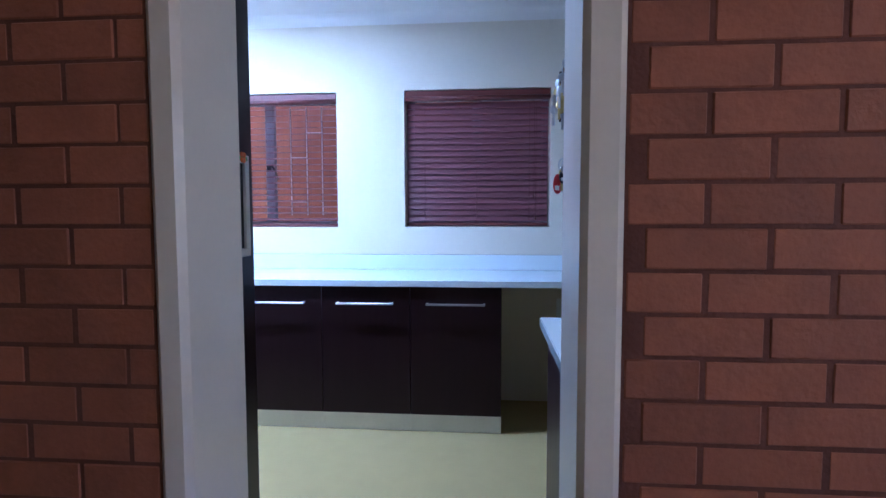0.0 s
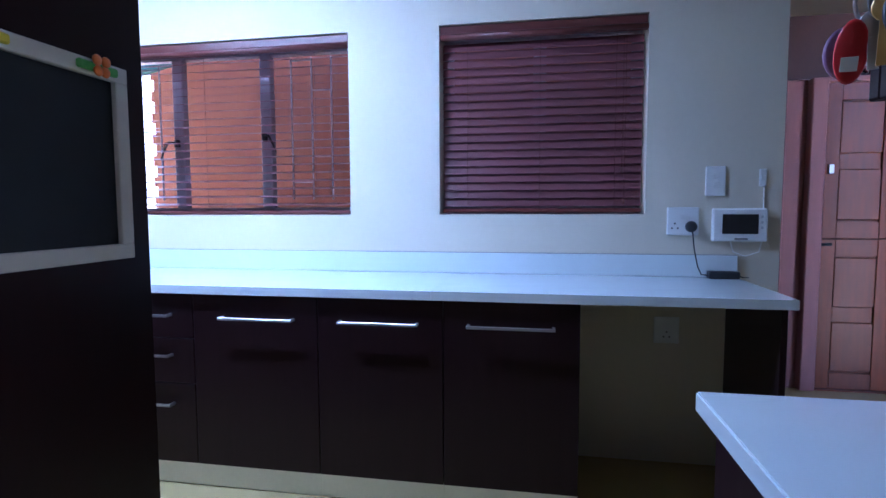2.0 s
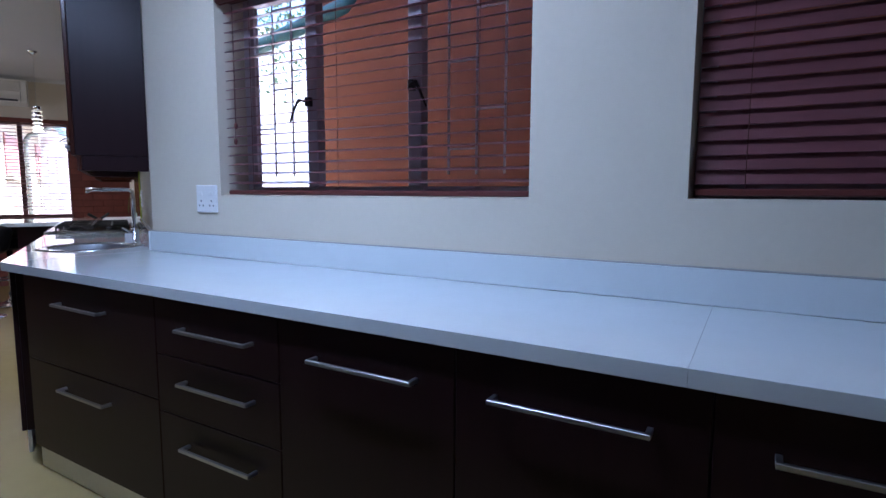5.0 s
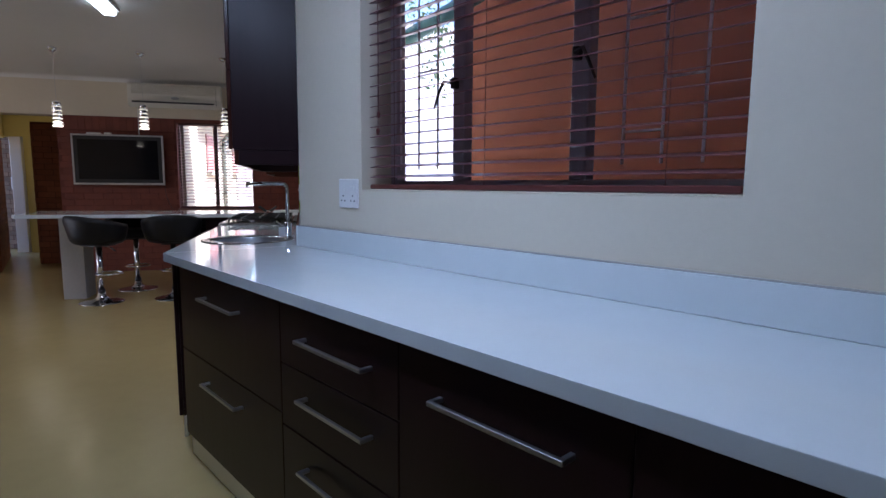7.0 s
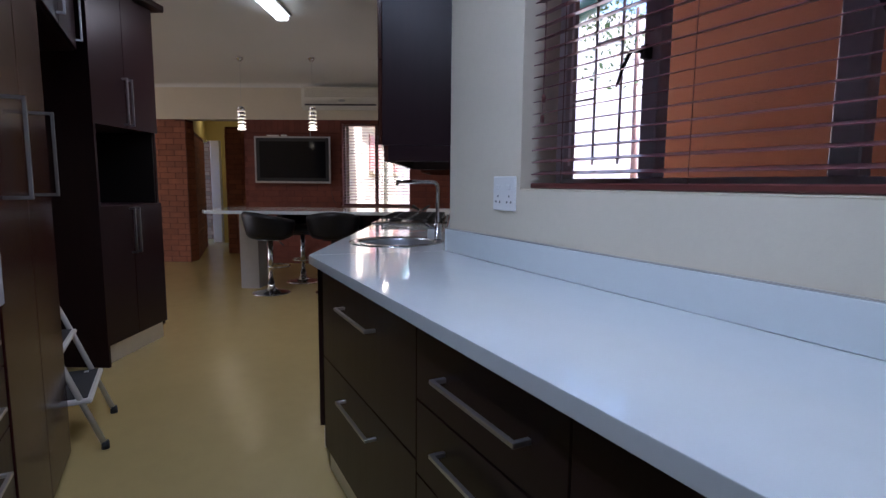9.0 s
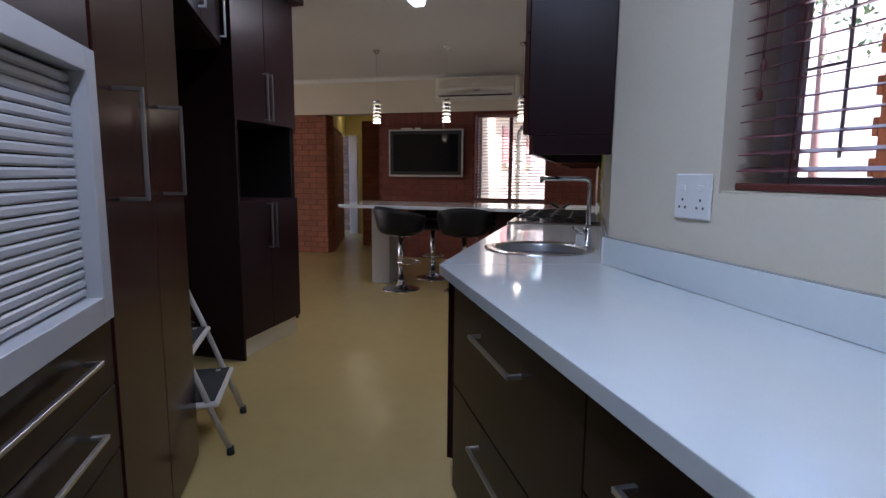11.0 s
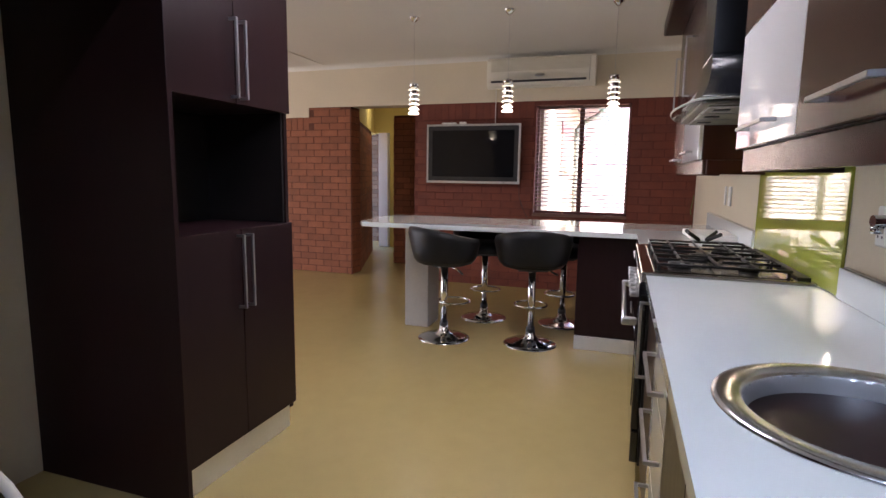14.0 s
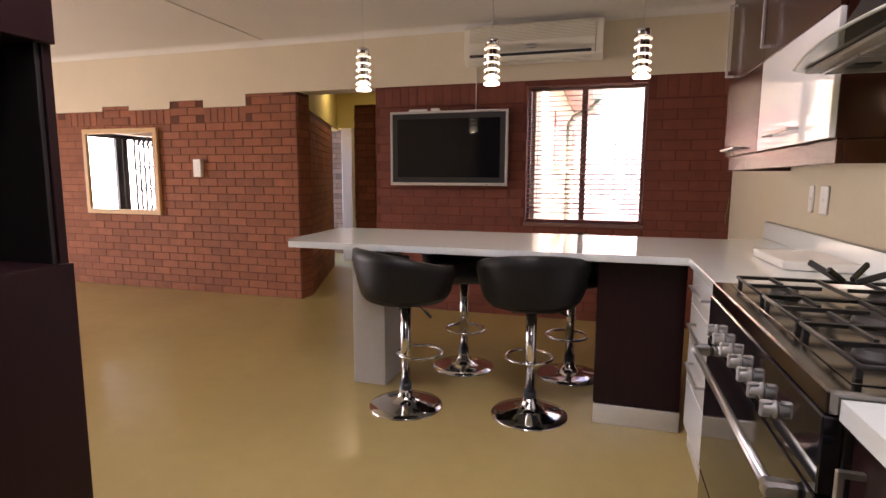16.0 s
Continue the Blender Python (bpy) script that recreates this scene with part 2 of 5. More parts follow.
def boxes(*rows, bev=0.0015):
    bm = bmesh.new()
    for r in rows:
        box(bm, *r, bev=bev)
    return bm


def prism(pts, z0, z1, bev=0.002, bm=None):
    bm = bm or bmesh.new()
    vs = [bm.verts.new((x, y, z0)) for x, y in pts]
    f = bm.faces.new(vs)
    ex = bmesh.ops.extrude_face_region(bm, geom=[f])
    top = [v for v in ex["geom"] if isinstance(v, bmesh.types.BMVert)]
    bmesh.ops.translate(bm, verts=top, vec=(0, 0, z1 - z0))
    bmesh.ops.recalc_face_normals(bm, faces=bm.faces[:])
    if bev:
        bmesh.ops.bevel(bm, geom=bm.edges[:], offset=bev, segments=2, affect="EDGES")
    return bm


def tube(path, r, seg=10, bm=None, closed=False, caps=True):
    bm = bm or bmesh.new()
    pts = [Vector(p) for p in path]
    rings, n = [], len(pts)
    up = None
    for i, p in enumerate(pts):
        a, b = pts[i - 1] if i or closed else pts[i], pts[(i + 1) % n] if i < n - 1 or closed else pts[i]
        d = (b - a).normalized()
        if up is None:
            up = d.orthogonal().normalized()
        up = (up - d * up.dot(d)).normalized()
        side = d.cross(up)
        rr = r[i] if isinstance(r, (list, tuple)) else r
        rings.append([bm.verts.new(p + rr * (math.cos(2 * math.pi * k / seg) * up + math.sin(2 * math.pi * k / seg) * side)) for k in range(seg)])
    for i in range(n if closed else n - 1):
        A, B = rings[i], rings[(i + 1) % n]
        for k in range(seg):
            f = bm.faces.new((A[k], A[(k + 1) % seg], B[(k + 1) % seg], B[k]))
            f.smooth = True
    if caps and not closed:
        bm.faces.new(rings[0][::-1])
        bm.faces.new(rings[-1])
    bmesh.ops.recalc_face_normals(bm, faces=bm.faces[:])
    return bm


def lathe(profile, cx=0, cy=0, seg=32, bm=None):
    """Turns (radius, height) pairs round the upright axis at cx, cy."""
    bm = bm or bmesh.new()
    rings = []
    for r, z in profile:
        if r < 1e-5:
            rings.append([bm.verts.new((cx, cy, z))])
        else:
            rings.append([bm.verts.new((cx + r * math.cos(2 * math.pi * k / seg), cy + r * math.sin(2 * math.pi * k / seg), z)) for k in range(seg)])
    for A, B in zip(rings, rings[1:]):
        for k in range(seg):
            j = (k + 1) % seg
            q = [A[k % len(A)], A[j % len(A)], B[j % len(B)], B[k % len(B)]]
            q = list(dict.fromkeys(q))
            if len(q) > 2:
                f = bm.faces.new(q)
                f.smooth = True
    bmesh.ops.recalc_face_normals(bm, faces=bm.faces[:])
    return bm


def ring(cx, cy, z, r, t, seg=36, bm=None):
    return tube([(cx + r * math.cos(2 * math.pi * k / seg), cy + r * math.sin(2 * math.pi * k / seg), z) for k in range(seg)], t, 8, bm, closed=True)


def mesh_of(name, bm, material):
    me = bpy.data.meshes.new(name)
    bm.to_mesh(me)
    bm.free()
    me.materials.append(material)
    return me


def thing(name, label, category, at, zone=ZA, turn=0, group="", kind=""):
    """An Empty at the base of a thing; its parts are given in the zone's own metres."""
    ob = new(name)
    ob.empty_display_size = 0.1
    ob.matrix_world = zone @ pose(*at, 0, 0, turn)
    ORG[ob] = (Vector(at), turn)
    return tagged(ob, label, category, group, kind)


def part(name, bm, material, parent, label=""):
    root = parent
    while root.parent:
        root = root.parent
    at, turn = ORG.get(root, (Vector(), 0))
    if not turn:
        bmesh.ops.translate(bm, verts=bm.verts[:], vec=-at)
    ob = new(name, mesh_of(name, bm, material))
    ob.parent = parent
    return tagged(ob, label)


def solid(name, bm, material, label, category, zone=ZA, kind="", group=""):
    """A thing that is one mesh, given in the zone's own metres."""
    ob = new(name, mesh_of(name, bm, material))
    ob.matrix_world = zone
    return tagged(ob, label, category, group, kind)


def wall_boxes(u0, u1, z0, z1, holes):
    """Rectangles (u, z) that fill a wall round its rectangular holes."""
    out, cuts = [], sorted({u0, u1, *[h[0] for h in holes], *[h[1] for h in holes]})
    cuts = [c for c in cuts if u0 <= c <= u1]
    for a, b in zip(cuts, cuts[1:]):
        mid, z = (a + b) / 2, z0
        for h in sorted([h for h in holes if h[0] < mid < h[1]], key=lambda h: h[2]):
            if h[2] > z:
                out.append((a, b, z, h[2]))
            z = h[3]
        if z < z1:
            out.append((a, b, z, z1))
    return out


def wall_x(name, x0, x1, y0, y1, z0, z1, holes, material, label, zone=ZA):
    """A wall along the zone's x axis, y0 to y1 thick."""
    bm = bmesh.new()
    for a, b, c, d in wall_boxes(x0, x1, z0, z1, holes):
        box(bm, a, b, y0, y1, c, d, 0)
    bmesh.ops.remove_doubles(bm, verts=bm.verts[:], dist=1e-5)
    return solid(name, bm, material, label, "wall", zone, "structure")


def wall_y(name, x0, x1, y0, y1, z0, z1, holes, material, label, zone=ZA):
    bm = bmesh.new()
    for a, b, c, d in wall_boxes(y0, y1, z0, z1, holes):
        box(bm, x0, x1, a, b, c, d, 0)
    bmesh.ops.remove_doubles(bm, verts=bm.verts[:], dist=1e-5)
    return solid(name, bm, material, label, "wall", zone, "structure")


def handle_bar(bm, c0, c1, out, r=0.006, flat=0.011):
    """A square bar handle from c0 to c1, standing off by the vector out."""
    c0, c1, out = Vector(c0), Vector(c1), Vector(out)
    d = (c1 - c0).normalized()
    for p in (c0, c1):
        q = p + out
        lo, hi = Vector(map(min, p, q)), Vector(map(max, p, q))
        e = Vector([0 if abs(o) > 1e-6 else flat / 2 for o in out])
        box(bm, lo.x - e.x, hi.x + e.x, lo.y - e.y, hi.y + e.y, lo.z - e.z, hi.z + e.z, 0.001)
    a, b = c0 + out - d * flat / 2, c1 + out + d * flat / 2
    lo, hi = Vector(map(min, a, b)), Vector(map(max, a, b))
    e = Vector([0 if abs(k) > 1e-6 else flat / 2 for k in d])
    box(bm, lo.x - e.x, hi.x + e.x, lo.y - e.y, hi.y + e.y, lo.z - e.z, hi.z + e.z, 0.0015)
    return bm


def handle(parent, c0, c1, out, name="handle", material=None):
    return part(name, handle_bar(bmesh.new(), c0, c1, out), material or steel, parent, "brushed steel bar handle")

# ---- large structure ----
W1 = (-2.60, -1.08, 1.186, 2.115)
W2 = (-0.61, 0.375, 1.193, 2.12)
W3 = (-1.07, -0.07, 0.875, 2.065)
TVW = 5.66


def ab(a, b):
    p = ZB @ Vector((b, a, 0))
    return (p.x, p.y)


PLAN = [(-3.2, -1.5), (3.2, -1.5), (3.2, 1.46), (2.29, 1.46), (2.29, 4.31), (2.75, 4.31), (2.75, 5.6), (0.86, 5.6), (0.86, 4.31), ab(0.27, 0.84), ab(5.9, 0.84), ab(5.9, -2.1),
        ab(9.3, -2.1), ab(9.3, -4.9), ab(5.9, -4.9), ab(5.9, -8.84), ab(0.1, -8.84), ab(0.1, -2.44), (-3.2, 1.46)]
solid("floor", prism(PLAN, -0.10, 0.0, 0), floor_mat, "glossy ochre-yellow screed floor", "floor", ZA, "structure")
# unseen mass, added so the lane outside the windows stays shaded
solid("roof", prism(PLAN, CEIL + 0.21, CEIL + 0.6, 0), terracotta, "unseen terracotta mass added above the ceiling to block the sun", "roof", ZA, "structure")
# block out of view over the lobby, added to stop sun reaching the worktop
solid("lobby_sun_block", boxes((0.90, 2.72, 4.36, 5.58, CEIL + 0.604, CEIL + 1.3), bev=0.01), terracotta, "unseen block added over the back lobby to keep sun off the worktop", "roof", ZA, "structure")
solid("ceiling", prism(PLAN, CEIL, CEIL + 0.2, 0), ceiling_white, "off-white boarded ceiling", "ceiling", ZA, "structure")
wall_entry = wall_x("wall_entry", -4.9, 3.2, 1.4535, 1.69, 0, CEIL, [(-0.71, 0.225, 0, 2.12)], mortar, "red-brown face brick wall round the doorway")
wall_x("wall_entry_inside", -4.9, 2.05, 1.69, 1.70, 0, CEIL, [(-0.66, 0.16, 0, 2.09)], plaster, "cream plastered inner face of the doorway wall")
wall_window = wall_x("wall_window", -3.15, 2.29, 4.07, 4.31, 0, CEIL, [W1, W2, (0.962, 1.95, 0, 2.135)], plaster_white, "pale plastered wall with two blind-covered windows")
wall_y("wall_right", 2.05, 2.29, 1.70, 4.07, 0, CEIL, [], plaster, "plain cream plastered end wall")
wall_x("wall_lobby", 0.86, 2.75, 5.36, 5.6, 0, CEIL, [(1.40, 2.56, 0, 2.06)], unlit_brown, "back lobby wall, coloured dark brown for the lack of light")
wall_y("wall_lobby_side_1", 0.86, 0.955, 4.31, 5.36, 0, CEIL, [], unlit_brown, "back lobby side wall, coloured dark brown for the lack of light")
wall_y("wall_lobby_side_2", 2.62, 2.75, 4.31, 5.36, 0, CEIL, [], unlit_brown, "back lobby side wall, coloured dark brown for the lack of light")
wall_y("wall_cooker", 0.60, 0.84, 0.2095, TVW + 0.2, 0, CEIL, [], plaster, "cream plastered wall behind the cooker", ZB)
# the brickwork ends in steps below the plaster
STEPS = [(-8.6, -6.45, 1.995), (-6.45, -5.877, 1.995), (-5.877, -5.497, 2.045), (-5.497, -4.935, 1.995), (-4.935, -4.50, 2.075), (-4.50, -3.975, 1.995), (-3.975, 0.84, 2.115)]
solid("wall_tv_top", boxes(*[(a, b, TVW - 0.004, TVW + 0.24, z, CEIL) for a, b, z in STEPS], bev=0), plaster, "cream plaster above the stepped brickwork", "wall", ZB, "structure")
wall_tv = wall_x("wall_tv", -2.52, 0.60, TVW + 0.0045, TVW + 0.24, 0, 2.115, [W3], mortar_dark, "dark red face brick wall behind the television", ZB)
wall_mirror = wall_x("wall_mirror", -8.6, -3.38, TVW + 0.0045, TVW + 0.239, 0, 2.1145, [(a, b, z - 0.004, 2.1145) for a, b, z in STEPS if z < 2.11], mortar, "red face brick wall with the mirror", ZB)
wall_y("wall_tall_units", -2.64, -2.405, 0.33, 1.86, 0, CEIL, [], plaster, "cream wall behind the tall cupboards", ZB)
wall_y("wall_sliding_door", -8.84, -8.60, 0.3, TVW, 0, CEIL, [(0.6, 4.2, 0.02, 2.02)], plaster, "cream wall with the wide glass sliding door", ZB)
wall_x("wall_lounge", -8.84, -2.44, 0.1, 0.3, 0, CEIL, [], plaster, "plain cream wall closing the lounge", ZB)
# the room behind the doorway
wall_x("wall_hall_back", -3.2, 3.2, -1.5, -1.3, 0, CEIL, [], plaster, "plain cream wall of the hall")
wall_y("wall_hall_side_1", -3.2, -3.0, -1.3, 1.458, 0, CEIL, [], plaster, "plain hall wall")
# the opening is added for the hall fill lamp, not a known window
wall_y("wall_hall_side_2", 3.0, 3.2, -1.3, 1.458, 0, CEIL, [(-0.9, -0.2, 1.2, 1.9)], plaster, "plain hall wall")

# passage beyond the opening beside the television wall
rec = thing("wall_passage_recess", "dark red brick return wall in the passage", "wall", (-2.8, 6.8, 0), ZB, kind="structure")
part("backing", boxes((-3.25, -2.3, 6.708, 6.95, 0, 2.115), bev=0), mortar, rec)
pb = prism([(-3.40, 5.91), (-4.12, 7.75), (-4.30, 7.70), (-3.60, 5.91)], 0, 1.98, 0)
wall_pass = solid("wall_passage_side", pb, mortar, "red brick wall leading into the passage", "wall", ZB, "structure")
solid("wall_passage_top", prism([(-3.40, 5.91), (-4.35, 8.4), (-4.6, 8.4), (-3.62, 5.91)], 1.982, CEIL, 0), yellow_wall, "yellow painted wall above the passage brick", "wall", ZB, "structure")
solid("wall_passage_right", boxes((-2.30, -2.1, 5.9, 8.4, 0, CEIL), bev=0), yellow_wall, "yellow painted passage wall", "wall", ZB, "structure")
solid("wall_passage_end", boxes((-4.03, -2.3, 8.3, 8.5, 0, CEIL), (-4.9, -4.03, 8.3, 8.5, 2.01, CEIL), bev=0), yellow_wall, "yellow painted wall at the end of the passage", "wall", ZB, "structure")
wall_pe = solid("wall_passage_far", boxes((-4.9, -3.9, 9.0, 9.2, 0, 2.6), bev=0), mortar, "grey-brown brick wall beyond the passage", "wall", ZB, "structure")
# fill lamp without a fixture, added to brighten the passage walls
area("passage_fill", ZB @ pose(-3.6, 7.3, CEIL - 0.03), 0.3, 0.3, 0.8, (1.0, 0.86, 0.55))
solid("door_passage", boxes((-4.21, -4.035, 8.22, 8.46, 0.01, 2.005), bev=0.006), white_paint, "white painted door frame at the passage end", "door frame", ZB, "structure")

# added roof overhangs and outside
solid("added_eave", boxes((-2.0, 0.9, 5.91, 6.2, 2.55, 2.72), bev=0.004), white_paint, "white painted eave above the kitchen window", "eave", ZB, "structure")
# this overhang is added to keep direct sun off the window bars
solid("added_eave", boxes((-3.0, 0.855, 4.312, 4.64, 2.66, 2.80), bev=0.004), white_paint, "white eave added out of view to keep sun off the scullery windows", "eave", ZA, "structure")
solid("ground", boxes((-120, 120, -120, 120, -0.35, -0.15), bev=0), paving, "sandy paved ground round the house", "ground", ZA, "structure")

# coved cornices
def cove(name, x0, x1, y, zone, s=1):
    bm = bmesh.new()
    sec = [(0.0, 0.065), (0.006, 0.045), (0.018, 0.022), (0.036, 0.008), (0.06, 0.0)]
    A = [bm.verts.new((x0, y - s * d, CEIL - h)) for d, h in sec]
    B = [bm.verts.new((x1, y - s * d, CEIL - h)) for d, h in sec]
    for k in range(len(sec) - 1):
        bm.faces.new((A[k], A[k + 1], B[k + 1], B[k])).smooth = True
    return solid(name, bm, ceiling_white, "white coved ceiling cornice", "cornice", zone, "structure")


cove("trim_cornice", -9.0, 0.59, TVW, ZB)
cove("trim_cornice", -3.15, 2.04, 4.068, ZA)
solid("trim_ceiling_strip", boxes((-3.73, -3.70, 3.2, 5.6, CEIL - 0.006, CEIL - 0.001), bev=0), ceiling_white, "thin cover strip on the ceiling joint", "ceiling trim", ZB, "structure")


# ---- windows ----
def blind(name, label, x0, x1, z0, z1, y, tilt, pitch, zone, parent_label, pelmet=True, cords=(0.15, 0.5, 0.85), depth=0.046):
    t = thing(name, label, "venetian blind", ((x0 + x1) / 2, y, z0), zone)
    if pelmet:
        part("pelmet", boxes((x0 + 0.004, x1 - 0.004, y - 0.045, y - 0.03, z1 - 0.075, z1 - 0.004), bev=0.005), slat_plain, t)
        part("pelmet_nose", tube([(x0 + 0.004, y - 0.046, z1 - 0.058), (x1 - 0.004, y - 0.046, z1 - 0.058)], 0.014, 12), slat_plain, t, "rounded lower edge of the pelmet")
        part("head_rail", boxes((x0 + 0.012, x1 - 0.012, y - 0.028, y + 0.025, z1 - 0.055, z1 - 0.006)), slat_plain, t)
        top = z1 - 0.08
    else:
        top = z1 - 0.02
    part("bottom_rail", boxes((x0 + 0.012, x1 - 0.012, y - 0.026, y + 0.026, z0 + 0.008, z0 + 0.028), bev=0.004), slat_plain, t)
    n = int((top - z0 - 0.04) / pitch)
    bm = bmesh.new()
    box(bm, x0 + 0.012, x1 - 0.012, -depth / 2, depth / 2, -0.0015, 0.0015, 0.0007)
    bmesh.ops.rotate(bm, verts=bm.verts[:], cent=(0, 0, 0), matrix=Matrix.Rotation(radians(tilt), 3, "X"))
    bmesh.ops.translate(bm, verts=bm.verts[:], vec=(-(x0 + x1) / 2, 0, 0))
    me = mesh_of("slat", bm, slat_red)
    for k in range(n):
        s = new("slat", me)
        s.parent = t
        s.location = (0, 0, top - z0 - pitch * (k + 0.5))
        s.rotation_euler = (radians(random.uniform(-0.5, 0.5)), radians(random.uniform(-0.02, 0.02)), 0)
    for c in cords:
        cx = x0 + c * (x1 - x0)
        part("ladder_cord", tube([(cx, y - depth * 0.52, z0 + 0.02), (cx, y - depth * 0.52, top)], 0.0012, 5), cord_mat, t)
    return t


def pull_cord(t, x, y, z0, z1):
    cord = part("pull_cord", tube([(x, y, z0), (x + 0.002, y, (z0 + z1) / 2), (x, y, z1)], 0.0011, 5), cord_mat, t)
    part("toggle", lathe([(0.0, z0 - 0.03), (0.006, z0 - 0.028), (0.008, z0 - 0.01), (0.003, z0), (0, z0)], x, y, 10), slat_plain, cord, "turned wooden toggle")


b1 = blind("venetian_blind", "open mahogany venetian blind in the scullery window", W1[0] + 0.008, W1[1], W1[2], W1[3], 4.125, 13, 0.0425, ZA, "", cords=(0.12, 0.45, 0.87))
pull_cord(b1, -2.52, 4.10, 1.45, 2.03)
pull_cord(b1, -2.515, 4.10, 1.52, 2.03)
b2 = blind("venetian_blind", "closed mahogany venetian blind over the window", W2[0], W2[1], W2[2], W2[3], 4.125, 66, 0.04035, ZA, "", cords=(0.14, 0.5, 0.86), depth=0.0445)
pull_cord(b2, 0.28, 4.095, 1.27, 2.03)
pull_cord(b2, 0.268, 4.095, 1.42, 2.03)
b3 = blind("venetian_blind", "open brown venetian blind in the kitchen window", W3[0], W3[1], W3[2], W3[3], TVW + 0.05, 12, 0.0425, ZB, "", pelmet=False, cords=(0.1, 0.5, 0.9))
pull_cord(b3, -1.04, TVW + 0.02, 1.17, 2.04)


def stay(x, y, z, s, w):
    """A casement catch with its curved lever."""
    f = part("window_catch", boxes((x - 0.012, x + 0.012, y - 0.03, y, z - 0.02, z + 0.02), bev=0.003), black_metal, w)
    part("lever", tube([(x, y - 0.03, z), (x + s * 0.035, y - 0.04, z + 0.008), (x + s * 0.06, y - 0.045, z - 0.035), (x + s * 0.085, y - 0.045, z - 0.09)],
                       [0.006, 0.0065, 0.006, 0.004], 8), black_metal, f)


def window(name, label, W, y, mullions, mat_, zone, f=0.045, hm=0.032):
    x0, x1, z0, z1 = W
    w = thing(name, label, "window", ((x0 + x1) / 2, y, z0), zone, kind="structure")
    part("window_frame", boxes((x0, x1, y - 0.025, y + 0.025, z0, z0 + f), (x0, x1, y - 0.025, y + 0.025, z1 - f, z1),
                               (x0, x0 + f, y - 0.025, y + 0.025, z0 + f, z1 - f), (x1 - f, x1, y - 0.025, y + 0.025, z0 + f, z1 - f)), mat_, w)
    for m in mullions:
        part("mullion", boxes((m - hm, m + hm, y - 0.03, y + 0.02, z0 + f, z1 - f), bev=0.004), mat_, w)
    xs = [x0 + f, *[v for m in mullions for v in (m - hm + 0.002, m + hm - 0.002)], x1 - f]
    for a, b in zip(xs[::2], xs[1::2]):
        p = part("pane", boxes((a, b, y - 0.002, y + 0.002, z0 + f, z1 - f), bev=0), clear_glass, w)
        p.visible_shadow = False
    return w


win1 = window("window_1", "grey-bronze three-light casement window", W1, 4.255, (-2.166, -1.623), bronze_frame, ZA)
stay(-2.166, 4.22, 1.60, -1, win1)
stay(-1.623, 4.22, 1.62, 1, win1)
part("window_sill", boxes((W1[0], W1[1], 4.075, 4.23, W1[2] - 0.0, W1[2] + 0.006), bev=0.002), plaster_white, win1)
win2 = window("window_2", "dark bronze window behind the closed blind", W2, 4.255, (-0.12,), bronze_frame, ZA)
win3 = window("window_3", "brown framed two-light kitchen window", W3, TVW + 0.16, (-0.58,), brown_frame, ZB, 0.022, 0.026)
part("window_sill", boxes((W3[0] - 0.01, W3[1] + 0.01, TVW - 0.02, TVW + 0.13, W3[2] - 0.035, W3[2] - 0.001), bev=0.005), brown_frame, win3)


BW = 0.0034


def burglar_bars(label, W, y, xs, rungs, zone, m):
    g = thing("burglar_bars", label, "burglar bars", ((W[0] + W[1]) / 2, y, W[2]), zone)
    for x in xs:
        part("bar", boxes((x - BW, x + BW, y - 0.004, y + 0.004, W[2] + 0.09, W[3] - 0.07), bev=0.001), m, g)
    for a, b, z in rungs:
        part("rung", boxes((a, b, y - 0.004, y + 0.004, z - BW, z + BW), bev=0.001), m, g)
    return g


xs = [-2.504, -2.386, -2.270, -1.461, -1.343, -1.230]
rungs = [(-2.504, -2.386, z) for z in (1.497, 1.841)] + [(-2.386, -2.270, z) for z in (1.67, 2.02)]
rungs += [(-1.461, -1.343, z) for z in (1.37, 1.689, 2.03)] + [(-1.343, -1.230, z) for z in (1.511, 1.866)]
burglar_bars("pale welded burglar bars in a brick-bond pattern", W1, 4.213, xs, rungs, ZA, bar_mat)
xs = [-0.50 + 0.095 * k for k in range(5)]
rungs = [(a, b, 1.0 + 0.21 * k + 0.1 * (j % 2)) for j, (a, b) in enumerate(zip(xs, xs[1:])) for k in range(4)]
burglar_bars("thin welded burglar bars in a brick-bond pattern", (W3[0], W3[1], W3[2] - 0.03, W3[3] - 0.3), TVW + 0.12, xs, rungs, ZB, bar_mat)

# ---- counters ----
TOP, TH = 0.90, 0.036
XJ = -0.53
long_top = thing("worktop", "long white quartz worktop under the windows", "worktop", (-1.2, 3.75, TOP - TH))
part("slab", prism([(0.78, 3.443), (0.78, 4.069), (XJ + 0.0002, 4.069), (XJ + 0.0002, 3.443)], TOP - TH, TOP, 0.0008), quartz, long_top)
part("slab", prism([(XJ - 0.0002, 3.443), (XJ - 0.0002, 4.069), ab(0.2095, 0.598), (-3.249, 3.443)], TOP - TH, TOP, 0.0008), quartz, long_top)
